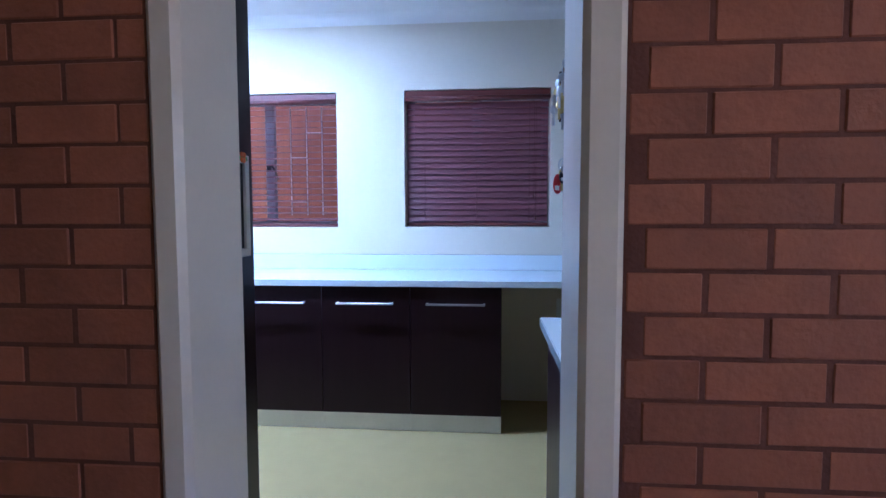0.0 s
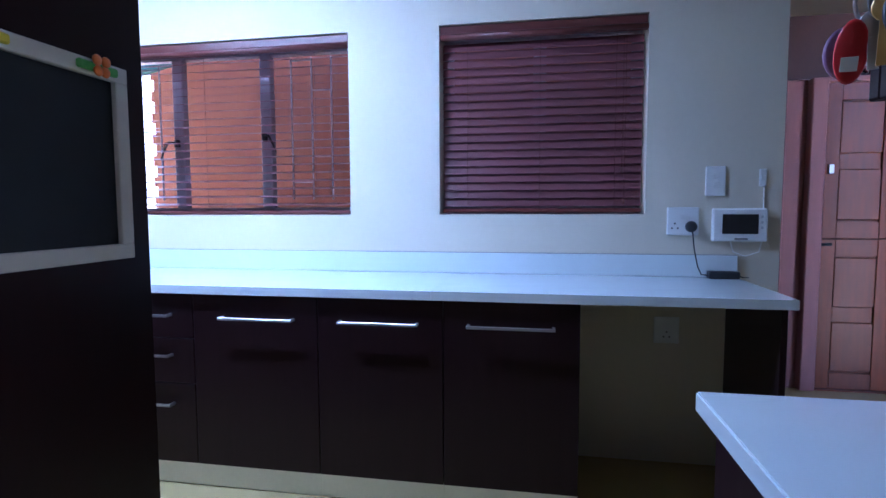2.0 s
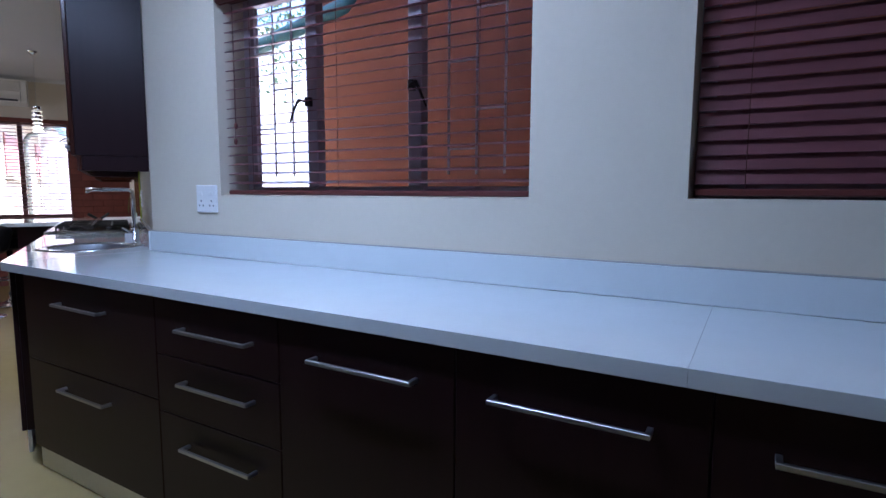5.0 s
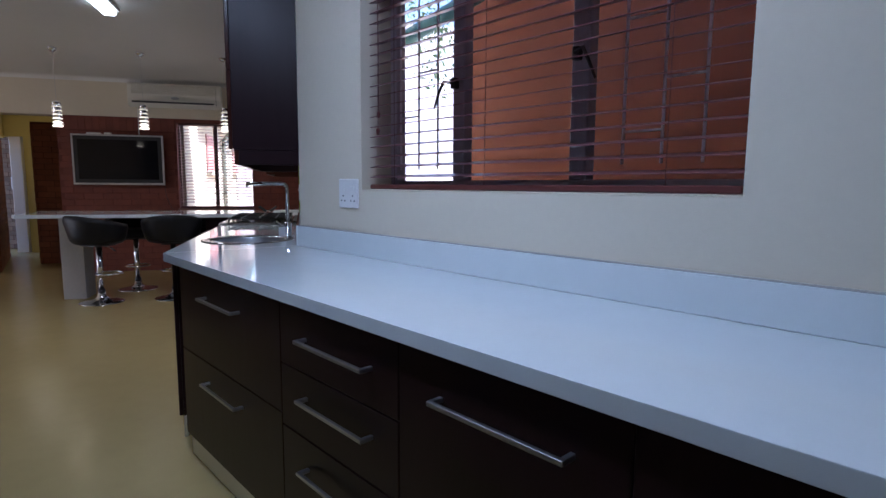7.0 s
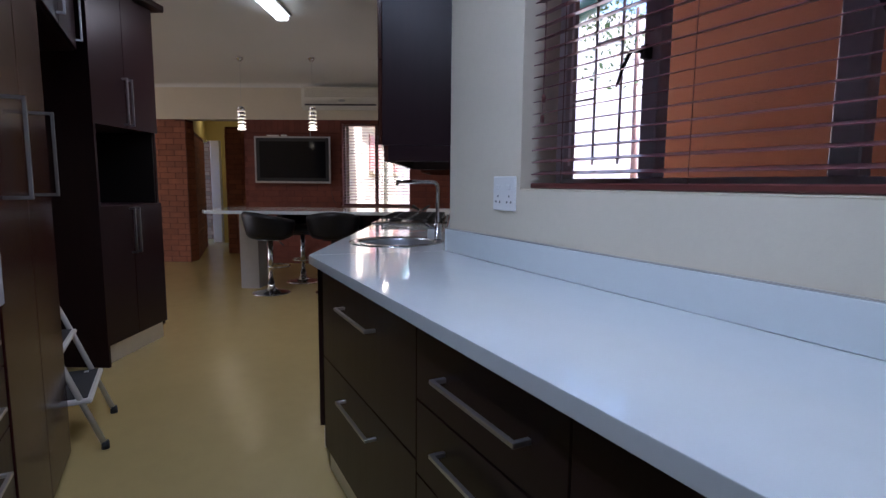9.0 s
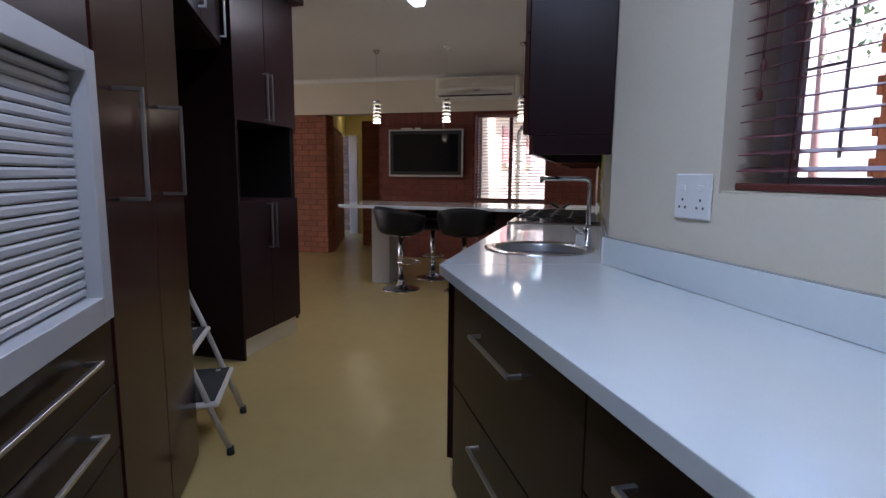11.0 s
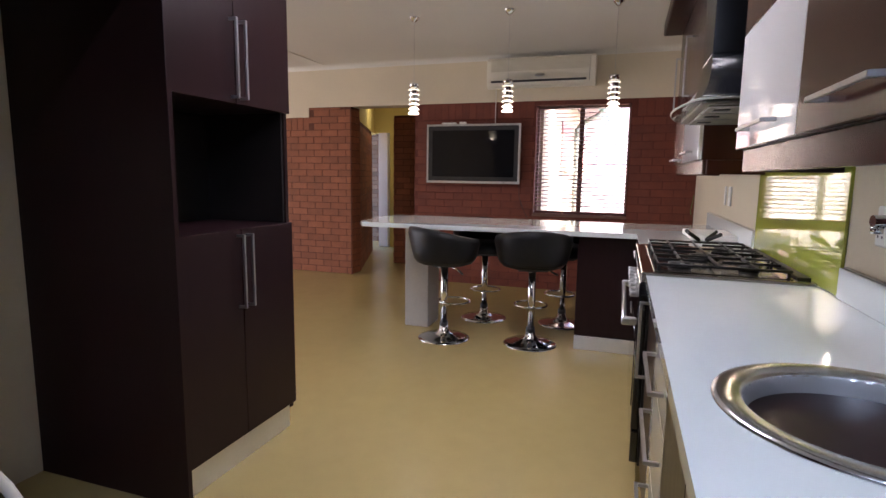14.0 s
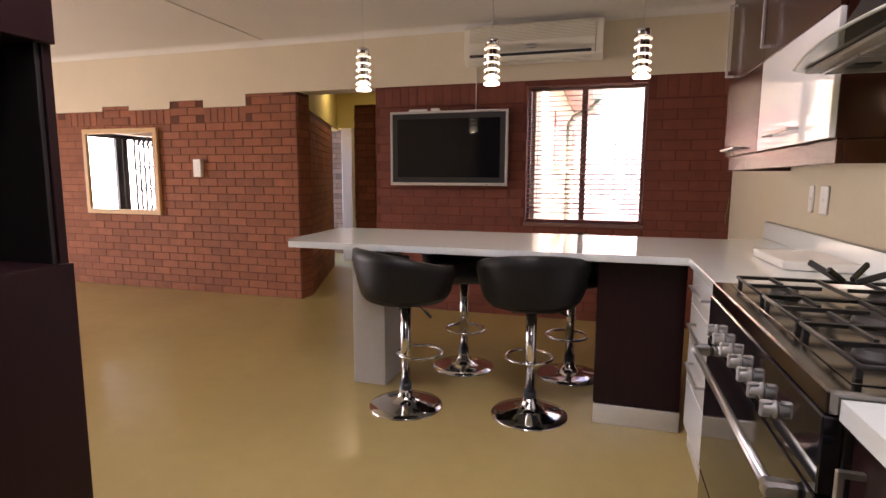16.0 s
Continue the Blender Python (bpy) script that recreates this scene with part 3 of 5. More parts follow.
def holed(outer, cx, cy, r, z0, z1):
    """A slab with a round hole."""
    bm = bmesh.new()
    edges = []
    for pts in (outer, [(cx + r * math.cos(2 * math.pi * k / 48), cy + r * math.sin(2 * math.pi * k / 48)) for k in range(48)]):
        vs = [bm.verts.new((x, y, z1)) for x, y in pts]
        edges += [bm.edges.new((vs[k - 1], vs[k])) for k in range(len(vs))]
    bmesh.ops.triangle_fill(bm, use_beauty=True, edges=edges)
    ex = bmesh.ops.extrude_face_region(bm, geom=bm.faces[:])
    bmesh.ops.translate(bm, verts=[v for v in ex["geom"] if isinstance(v, bmesh.types.BMVert)], vec=(0, 0, z0 - z1))
    bmesh.ops.recalc_face_normals(bm, faces=bm.faces[:])
    return bm


solid("worktop", holed([(0.0, 0.004), (0.598, 0.212), (0.598, 1.798), (0.0, 1.798)], 0.315, 0.565, 0.203, TOP - TH, TOP), quartz, "white quartz worktop round the sink", "worktop", ZB)
solid("worktop", prism([(0.0, 2.802), (0.598, 2.802), (0.598, 4.58), (0.35, 4.42), (-2.20, 4.36), (-2.23, 4.30), (-2.17, 3.56), (-2.11, 3.47), (0.0, 3.47)], TOP - TH, TOP, 0.003), quartz, "white quartz worktop with the breakfast bar", "breakfast bar", ZB)
u = thing("upstand", "low white quartz upstand behind the worktop", "upstand", ((-3.143 + 0.78) / 2, (4.048 + 4.069) / 2, TOP), ZA)
part("strip", boxes((-3.143, 0.78, 4.048, 4.069, TOP + 0.001, 1.003), bev=0.002), quartz, u)
part("sealant_bead", boxes((-3.143, 0.78, 4.06, 4.069, 1.0034, 1.0065), bev=0.001), sealant, u, "thin grey bead of sealant")
u = thing("upstand", "low white quartz upstand by the sink", "upstand", ((0.578 + 0.599) / 2, (0.203 + 1.60) / 2, TOP), ZB)
part("strip", boxes((0.578, 0.599, 0.203, 1.60, TOP + 0.001, 1.003), bev=0.002), quartz, u)
part("sealant_bead", boxes((0.59, 0.599, 0.203, 1.60, 1.0034, 1.0065), bev=0.001), sealant, u, "thin grey bead of sealant")
u = thing("upstand", "low white quartz upstand behind the bread board", "upstand", ((0.578 + 0.599) / 2, (2.87 + 4.57) / 2, TOP), ZB)
part("strip", boxes((0.578, 0.599, 2.87, 4.57, TOP + 0.001, 1.003), bev=0.002), quartz, u)
part("sealant_bead", boxes((0.59, 0.599, 2.87, 4.57, 1.0034, 1.0065), bev=0.001), sealant, u, "thin grey bead of sealant")
solid("splashback", boxes((0.588, 0.599, 1.62, 2.85, TOP + 0.002, 1.45), bev=0.001), green_glass, "lime green glossy glass splashback behind the cooker", "splashback", ZB)


# ---- base cabinets ----
def unit(name, label, x0, x1, y0, y1, z0, z1, zone, fronts, body=None, front_mat=None, axis="-y", kick=True, group="", category="base cabinet", gap=0.0015, kick_mat=None):
    """A cabinet: fronts is a list of (u0, u1, z0, z1, handle) on the side that axis names; handle: (u0, u1, z) level or (u, z0, z1) upright."""
    body, front_mat = body or wenge, front_mat or wenge
    t = thing(name, label, category, ((x0 + x1) / 2, (y0 + y1) / 2, 0 if kick else z0), zone, group=group)
    T = 0.019
    s = -1 if axis[0] == "-" else 1
    if axis[1] == "y":
        face = y0 if s < 0 else y1
        part("body", boxes((x0, x1, min(face - s * T - s * 0.001, y0 if s > 0 else y1), max(face - s * T - s * 0.001, y0 if s > 0 else y1), z0, z1)), body, t)
    else:
        face = x0 if s < 0 else x1
        part("body", boxes((min(face - s * T - s * 0.001, x0 if s > 0 else x1), max(face - s * T - s * 0.001, x0 if s > 0 else x1), y0, y1, z0, z1)), body, t)
    for u0, u1, a, b, hd in fronts:
        lo, hi = sorted((face, face - s * T))
        d = part("drawer_front" if (b - a) < 0.45 and len(fronts) > 2 else "door",
                 boxes((u0 + gap, u1 - gap, lo, hi, a + gap, b - gap) if axis[1] == "y" else (lo, hi, u0 + gap, u1 - gap, a + gap, b - gap), bev=0.002), front_mat, t)
        if hd:
            kind, p, q, r = hd
            off = s * 0.034
            if axis[1] == "y":
                c = ((p, face, r), (q, face, r)) if kind == "level" else ((p, face, q), (p, face, r))
                handle(d, *c, (0, off, 0))
            else:
                c = ((face, p, r), (face, q, r)) if kind == "level" else ((face, p, q), (face, p, r))
                handle(d, *c, (off, 0, 0))
    if kick and z0 > 0.03:
        k = 0.02
        lo, hi = sorted((face - s * k, face - s * (k + 0.015)))
        part("kickboard", boxes((x0, x1, lo, hi, 0.002, z0) if axis[1] == "y" else (lo, hi, y0, y1, 0.002, z0)), kick_mat or kick_steel, t, "brushed aluminium kickboard")
    return t


Z0, Z1, YF = 0.107, TOP - TH - 0.001, 3.462
G = "base cabinets under the windows"
for x0, x1, h0, h1 in ((-0.486, 0.042, -0.385, -0.058), (-1.012, -0.486, -0.910, -0.590), (-1.58, -1.012, -1.436, -1.116)):
    unit("base_cabinet", "dark wenge base cabinet with one door", x0, x1, YF, 4.045, Z0, Z1, ZA, [(x0, x1, Z0, Z1, ("level", h0, h1, 0.765))], group=G)
x0, x1 = -2.165, -1.58
unit("drawer_cabinet", "dark wenge drawer cabinet with three drawers", x0, x1, YF, 4.045, Z0, Z1, ZA,
     [(x0, x1, 0.665, Z1, ("level", -2.005, -1.685, 0.768)), (x0, x1, 0.465, 0.665, ("level", -2.005, -1.685, 0.592)), (x0, x1, Z0, 0.465, ("level", -2.005, -1.685, 0.375))], group=G)
x0, x1 = -3.10, -2.165
unit("drawer_cabinet", "wide dark wenge cabinet with two deep drawers", x0, x1, YF, 4.045, Z0, Z1, ZA,
     [(x0, x1, 0.50, Z1, ("level", -2.79, -2.47, 0.765)), (x0, x1, Z0, 0.50, ("level", -2.79, -2.47, 0.42))], group=G)
solid("end_panel", boxes((0.735, 0.757, 3.47, 4.045, 0.002, Z1)), wenge, "dark wenge end panel carrying the worktop", "panel")
solid("wall_below_worktop", boxes((0.044, 0.734, 4.052, 4.069, 0.002, Z1), bev=0), plaster, "cream wall below the open worktop", "wall", ZA, "structure")

# counter inside the doorway
solid("worktop", prism([(0.158, 1.702), (2.048, 1.702), (2.048, 2.398), (0.158, 2.398)], TOP - TH, TOP, 0.003), quartz, "short white quartz worktop beside the doorway", "worktop")
unit("base_cabinet", "dark wenge base cabinet beside the doorway", 0.185, 1.1, 1.704, 2.375, Z0, Z1, ZA, [(0.185, 1.1, Z0, Z1, None)], axis="+y")
u = thing("upstand", "short quartz upstand by the door jamb", "upstand", ((0.163 + 0.30) / 2, (1.7015 + 1.72) / 2, TOP), ZA)
part("strip", boxes((0.163, 0.30, 1.7015, 1.72, TOP + 0.001, 1.0), bev=0.002), quartz, u)
part("sealant_bead", boxes((0.163, 0.30, 1.7015, 1.708, 1.0004, 1.0035), bev=0.001), sealant, u, "thin grey bead of sealant")

# cooker run
XF = 0.020
GB = "base cabinets beside the cooker"
unit("base_cabinet", "taupe corner base cabinet below the sink", XF, 0.575, 0.06, 0.86, Z0, Z1, ZB, [(0.06, 0.46, Z0, Z1, None), (0.46, 0.86, Z0, Z1, None)], axis="-x", group=GB)
unit("drawer_cabinet", "glossy white drawer cabinet with three drawers", XF, 0.575, 0.862, 1.34, Z0, Z1, ZB,
     [(0.862, 1.34, 0.66, Z1, ("level", 0.94, 1.27, 0.745)), (0.862, 1.34, 0.40, 0.66, ("level", 0.94, 1.27, 0.56)), (0.862, 1.34, Z0, 0.40, ("level", 0.94, 1.27, 0.31))],
     front_mat=white_gloss, axis="-x", group=GB)
unit("pull_out_cabinet", "dark wenge pull-out unit with a tall handle", XF, 0.575, 1.342, 1.79, Z0, Z1, ZB, [(1.342, 1.79, Z0, Z1, ("upright", 1.74, 0.50, 0.80))], axis="-x", group=GB)
unit("drawer_cabinet", "glossy white drawer cabinet with four drawers", XF, 0.575, 2.84, 3.46, Z0, Z1, ZB,
     [(2.84, 3.46, 0.70, Z1, ("level", 3.0, 3.3, 0.80)), (2.84, 3.46, 0.53, 0.70, ("level", 3.0, 3.3, 0.63)), (2.84, 3.46, 0.34, 0.53, ("level", 3.0, 3.3, 0.455)), (2.84, 3.46, Z0, 0.34, None)],
     front_mat=white_gloss, axis="-x", group=GB)
u = unit("bar_cabinet", "dark wenge cabinet closing the breakfast bar", -0.40, 0.018, 3.585, 4.33, Z0, Z1, ZB, [(-0.40, 0.018, Z0, Z1, None)], axis="-y", kick=False)
part("kickboard", boxes((-0.398, 0.018, 3.572, 3.584, 0.002, 0.105)), kick_steel, u, "brushed aluminium kickboard")
part("plinth", boxes((-0.39, 0.016, 3.586, 4.32, 0.002, 0.105)), wenge, u)
solid("plastered_pillar", boxes((-1.83, -1.62, 3.715, 3.99, 0.0, TOP - TH - 0.001), bev=0.004), grey_plaster, "square grey-white plastered pillar under the breakfast bar", "pillar", ZB)

# ---- tall run against the doorway wall ----
YT = 2.485
t = thing("shutter_cabinet", "dark tall cabinet with a grey roller shutter over drawers", "cabinet", (-1.9, 2.08, 0))
part("side_panel", boxes((-0.972, -0.95, 1.702, 2.441, 0.0, 2.45)), wenge, t)
part("lower_body", boxes((-2.86, -0.974, 1.702, 2.40, 0.10, 0.862)), wenge, t)
part("upper_body", boxes((-2.86, -0.974, 1.702, 2.44, 1.515, 2.45)), wenge, t)
part("back_panel", boxes((-2.86, -0.974, 1.702, 1.72, 0.864, 1.513)), wenge, t)
fr = part("shutter_frame", boxes((-2.815, -2.76, 2.43, 2.505, 0.868, 1.51), (-1.09, -1.04, 2.43, 2.505, 0.868, 1.51), (-2.76, -1.09, 2.43, 2.505, 1.455, 1.51), (-2.76, -1.09, 2.43, 2.505, 0.868, 0.93)), shutter_grey, t, "grey aluminium shutter frame")
bm = bmesh.new()
box(bm, -0.835, 0.835, -0.008, 0.008, -0.0105, 0.0105, 0.005)
me = mesh_of("shutter_slat", bm, shutter_grey)
for k in range(22):
    s = new("shutter_slat", me)
    s.parent = t
    s.location = (-1.925 + 1.9, 2.462 - 2.08, 0.944 + 0.0235 * k)
for k, (a, b) in enumerate(((0.68, 0.86), (0.50, 0.68), (0.105, 0.50))):
    for u0, u1 in ((-2.86, -1.95), (-1.95, -1.04)):
        d = part("drawer_front", boxes((u0 + 0.002, u1 - 0.002, 2.44, YT - 0.005, a + 0.002, b - 0.002), bev=0.002), wenge, t)
        handle(d, ((u0 + u1) / 2 - 0.28, YT - 0.005, b - 0.07), ((u0 + u1) / 2 + 0.28, YT - 0.005, b - 0.07), (0, 0.034, 0))
for u0, u1 in ((-2.86, -2.39), (-2.39, -1.92), (-1.92, -1.45), (-1.45, -1.04)):
    part("door", boxes((u0 + 0.002, u1 - 0.002, 2.442, YT - 0.005, 1.518, 2.448), bev=0.002), wenge, t)
part("kickboard", boxes((-2.86, -0.974, 2.40, 2.415, 0.002, 0.10)), kick_steel, t)

t = thing("tall_cabinet", "dark glossy tall larder cabinet with two doors", "cabinet", (-3.29, 2.08, 0))
part("body", boxes((-3.71, -2.862, 1.702, 2.462, 0.0, 2.45)), wenge, t)
for u0, u1, hx in ((-3.29, -2.864, -2.98), (-3.71, -3.29, -3.41)):
    d = part("door", boxes((u0 + 0.002, u1 - 0.002, 2.464, YT, 0.02, 2.448), bev=0.002), wenge_gloss, t)
    handle(d, (hx, YT, 1.155), (hx, YT, 1.45), (0, 0.07, 0), material=dull_steel)
t = thing("bridging_cupboard", "dark cupboard bridging the fridge space", "cupboard", (-4.2, 2.1, 1.97))
part("body", prism([(-3.712, 1.702), (-3.712, 2.455), (-4.45, 2.455), (-4.90, 2.46), (-5.13, 2.03), (-4.75, 1.75)], 1.97, 2.45, 0.002), wenge, t)
for u0, u1 in ((-4.30, -3.715), (-4.88, -4.30)):
    d = part("door", boxes((u0 + 0.002, u1 - 0.002, 2.457, 2.476, 1.975, 2.448), bev=0.002), wenge, t)
    handle(d, (u0 + 0.05, 2.476, 2.02), (u0 + 0.05, 2.476, 2.33), (0, 0.034, 0))

# tall oven unit
t = thing("oven_cabinet", "dark wenge tall unit with an empty oven niche", "cabinet", (-1.9, 1.42, 0), ZB)
part("side_panel", boxes((-2.403, -1.615, 1.05, 1.072, 0.0, 2.45)), wenge, t)
part("side_panel", boxes((-2.198, -1.652, 1.775, 1.797, 0.10, 2.45)), wenge, t)
part("lower_body", boxes((-2.196, -1.655, 1.073, 1.774, 0.125, 1.045)), wenge, t)
part("upper_body", boxes((-2.196, -1.655, 1.073, 1.774, 1.565, 2.45)), wenge, t)
part("niche_back", boxes((-2.196, -2.10, 1.073, 1.774, 1.046, 1.564)), niche_black, t)
part("niche_lining", boxes((-2.10, -1.66, 1.073, 1.085, 1.046, 1.564)), niche_black, t)
part("niche_lining", boxes((-2.10, -1.66, 1.762, 1.774, 1.046, 1.564)), niche_black, t)
part("edge_trim", boxes((-1.656, -1.636, 1.073, 1.085, 1.046, 1.564)), steel, t, "thin steel edge strip")
for z0, z1, h0, h1 in ((0.13, 1.046, 0.715, 1.02), (1.563, 2.448, 1.587, 1.89)):
    for u0, u1, hy in ((1.074, 1.425, 1.40), (1.425, 1.797, 1.455)):
        d = part("door", boxes((-1.653, -1.634, u0 + 0.0015, u1 - 0.0015, z0, z1), bev=0.002), wenge, t)
        handle(d, (-1.634, hy, h0), (-1.634, hy, h1), (0.034, 0, 0))
part("kickboard", boxes((-1.672, -1.658, 1.073, 1.77, 0.002, 0.124)), kick_steel, t)
part("cornice", boxes((-2.19, -1.57, 1.03, 1.86, 2.451, 2.50), bev=0.006), wenge, t)

# ---- upper cabinets ----
def upper(name, label, a0, a1, zb, doors, front=0.262, z0=1.385, ztop=2.40):
    t = thing(name, label, "wall cabinet", (0.43, (a0 + a1) / 2, z0), ZB)
    part("body", boxes((front + 0.02, 0.598, a0, a1, z0, ztop)), mahog if zb else wenge, t)
    part("light_pelmet", boxes((front + 0.025, front + 0.045, a0 + 0.005, a1 - 0.005, z0 - 0.075, z0 - 0.001)), mahog, t)
    for q in (a0 + 0.004, a1 - 0.022):
        part("pelmet_side", boxes((front + 0.046, 0.598, q, q + 0.018, z0 - 0.075, z0 - 0.001)), mahog if zb else wenge, t)
    part("underside", boxes((front + 0.047, 0.598, a0 + 0.024, a1 - 0.024, z0 - 0.012, z0 - 0.002)), white_plastic, t, "white underside")
    for u0, u1, b0, b1, m, hd in doors:
        d = part("door", boxes((front, front + 0.019, u0 + 0.0015, u1 - 0.0015, b0 + 0.0015, b1 - 0.0015), bev=0.0025), m, t)
        if hd:
            kind, p, q, r = hd
            c = ((front, p, r), (front, q, r)) if kind == "level" else ((front, p, q), (front, p, r))
            handle(d, *c, (-0.034, 0, 0))
    return t


upper("wall_cabinet", "dark wall cabinet with a white glass flap above the sink", 0.265, 1.70, False,
      [(0.265, 1.0, 1.385, 1.77, mahog, ("level", 0.52, 0.80, 1.44)), (1.0, 1.70, 1.385, 1.77, white_gloss, ("level", 1.18, 1.50, 1.44)),
       (0.265, 1.0, 1.77, 2.40, mahog, ("upright", 0.95, 1.80, 2.1)), (1.0, 1.70, 1.77, 2.40, mahog, ("upright", 1.05, 1.80, 2.1))])
t = upper("wall_cabinet", "mahogany wall cabinet with a white glass flap by the window", 2.74, 4.25, True,
          [(3.56, 4.25, 1.385, 1.775, mahog, ("level", 3.86, 4.16, 1.42)), (2.74, 3.56, 1.385, 1.775, white_gloss, ("level", 3.02, 3.34, 1.44)),
           (3.56, 4.25, 1.775, 2.40, mahog, ("upright", 4.16, 1.82, 2.19)), (2.74, 3.56, 1.775, 2.40, mahog, ("upright", 3.46, 1.82, 2.19))])
part("cornice", boxes((0.13, 0.598, 2.72, 4.32, 2.401, 2.50), bev=0.008), wenge, t)

# cooker hood
t = thing("cooker_hood", "black chimney cooker hood with a flat glass canopy", "cooker hood", (0.35, 2.28, 1.55), ZB)
part("chimney", boxes((0.215, 0.596, 2.10, 2.42, 1.80, 2.45), bev=0.004), hood_black, t)
# canopy with rounded front corners and a slight bow
edge = [(0.596, 1.80)]
for k in range(9):
    g = radians(90 * k / 8)
    edge.append((0.215 - 0.085 * math.sin(g), 1.885 - 0.085 * math.cos(g)))
for k in range(1, 12):
    edge.append((0.13 - 0.045 * math.sin(math.pi * k / 12), 1.885 + 0.76 * k / 12))
for k in range(9):
    g = radians(90 * k / 8)
    edge.append((0.20 - 0.07 * math.cos(g), 2.645 + 0.075 * math.sin(g)))
edge.append((0.596, 2.72))
part("canopy", prism(edge, 1.578, 1.586, 0.001), hood_glass, t, "flat smoked glass canopy with rounded corners")
part("rim", tube([(b, a, 1.582) for b, a in edge], 0.0042, 8), hood_rim, t, "pale ground glass edge")
bm = bmesh.new()
rows = []
for k in range(9):
    s = k / 8
    f = 1 - (1 - s) ** 2.4
    b, n, e = 0.155 + 0.062 * f, 1.84 + 0.262 * f, 2.68 - 0.262 * f
    rows.append([bm.verts.new(p) for p in ((0.596, n, 1.588 + 0.21 * s), (b, n, 1.588 + 0.21 * s), (b, e, 1.588 + 0.21 * s), (0.596, e, 1.588 + 0.21 * s))])
for A, B in zip(rows, rows[1:]):
    for j in range(4):
        bm.faces.new((A[j], A[(j + 1) % 4], B[(j + 1) % 4], B[j])).smooth = j in (0, 2)
bm.faces.new(rows[0][::-1])
bm.faces.new(rows[-1])
bmesh.ops.recalc_face_normals(bm, faces=bm.faces[:])
part("flared_skirt", bm, hood_black, t, "black skirt curving up to the chimney")
part("underside", boxes((0.16, 0.596, 1.86, 2.66, 1.566, 1.577), bev=0.002), hood_steel, t)
for k in range(3):
    a = 1.885 + 0.255 * k
    f = part("grease_filter", boxes((0.19, 0.57, a, a + 0.24, 1.560, 1.5655), bev=0.001), hood_steel, t)
    part("filter_frame", boxes((0.19, 0.57, a, a + 0.008, 1.5575, 1.5598), (0.19, 0.57, a + 0.232, a + 0.24, 1.5575, 1.5598), (0.19, 0.198, a + 0.008, a + 0.232, 1.5575, 1.5598), bev=0.0005), steel, f)
    part("filter_latch", boxes((0.22, 0.28, a + 0.09, a + 0.15, 1.555, 1.5598)), black_plastic, f)
lamp = part("hood_lamp", lathe([(0, 1.556), (0.02, 1.556), (0.023, 1.559), (0.023, 1.5655)], 0.582, 2.40, 16), glow("lit_hood_lamp", (1.0, 0.85, 0.5), 1.5), t)
area("hood_light", ZB @ pose(0.582, 2.40, 1.553), 0.03, 0.03, 0.1, (1.0, 0.82, 0.45))

# ---- range cooker ----
t = thing("range_cooker", "steel and black range cooker with a gas hob", "cooker", (0.3, 2.3, 0), ZB)
A0, A1 = 1.803, 2.797
part("body", boxes((0.012, 0.585, A0, A1, 0.09, 0.865)), black_plastic, t)
part("hob_top", boxes((-0.018, 0.587, A0, A1, 0.867, 0.912), bev=0.004), hob_steel, t, "brushed steel hob top")
part("hob_plate", boxes((0.03, 0.52, A0 + 0.04, A1 - 0.04, 0.9125, 0.915), bev=0.001), hob_steel, t)
part("vent_strip", boxes((0.535, 0.58, A0 + 0.05, A1 - 0.05, 0.9125, 0.922), bev=0.002), black_metal, t)
fascia = part("control_panel", boxes((-0.022, 0.011, A0, A1, 0.725, 0.866), bev=0.003), black_glass, t)
for k in range(7):
    a = A0 + 0.235 + 0.104 * k
    bm = lathe([(0, 0), (0.019, 0), (0.019, 0.004), (0.012, 0.007), (0.011, 0.022), (0.009, 0.025), (0, 0.025)], 0, 0, 18)
    box(bm, -0.019, 0.019, -0.006, 0.006, 0.006, 0.031, 0.004)
    bmesh.ops.transform(bm, matrix=Matrix.Translation((-0.022, a, 0.778)) @ Matrix.Rotation(radians(-90), 4, "Y"), verts=bm.verts[:])
    part("knob", bm, knob_grey, fascia, "silver control knob")
door = part("oven_door", boxes((-0.022, 0.011, A0 + 0.004, A1 - 0.004, 0.245, 0.72), bev=0.003), black_glass, t)
part("door_window", boxes((-0.0245, -0.0222, A0 + 0.12, A1 - 0.12, 0.30, 0.60), bev=0.0005), black_glass, door)
bm = tube([(-0.072, A0 + 0.05, 0.69), (-0.072, A1 - 0.05, 0.69)], 0.0105, 12)
for a in (A0 + 0.07, A1 - 0.07):
    box(bm, -0.084, -0.022, a - 0.016, a + 0.016, 0.674, 0.706, 0.006)
part("door_handle", bm, steel, door, "thick steel towel-rail handle")
part("drawer_front", boxes((-0.020, 0.011, A0 + 0.004, A1 - 0.004, 0.10, 0.235), bev=0.003), black_glass, t)
for b, a in ((0.05, A0 + 0.05), (0.05, A1 - 0.05), (0.54, A0 + 0.05), (0.54, A1 - 0.05)):
    part("foot", lathe([(0, 0), (0.02, 0), (0.02, 0.09), (0, 0.09)], b, a, 12), black_plastic, t)
for b, a, r in ((0.14, A0 + 0.20, 0.045), (0.40, A0 + 0.20, 0.036), (0.27, A0 + 0.50, 0.06), (0.14, A1 - 0.20, 0.036), (0.40, A1 - 0.20, 0.045)):
    bn = part("burner", lathe([(0, 0.9155), (r * 1.15, 0.9155), (r * 1.1, 0.924), (r, 0.926), (r, 0.934), (r * 0.8, 0.938), (0, 0.939)], b, a, 20), black_metal, t, "cast burner with its cap")
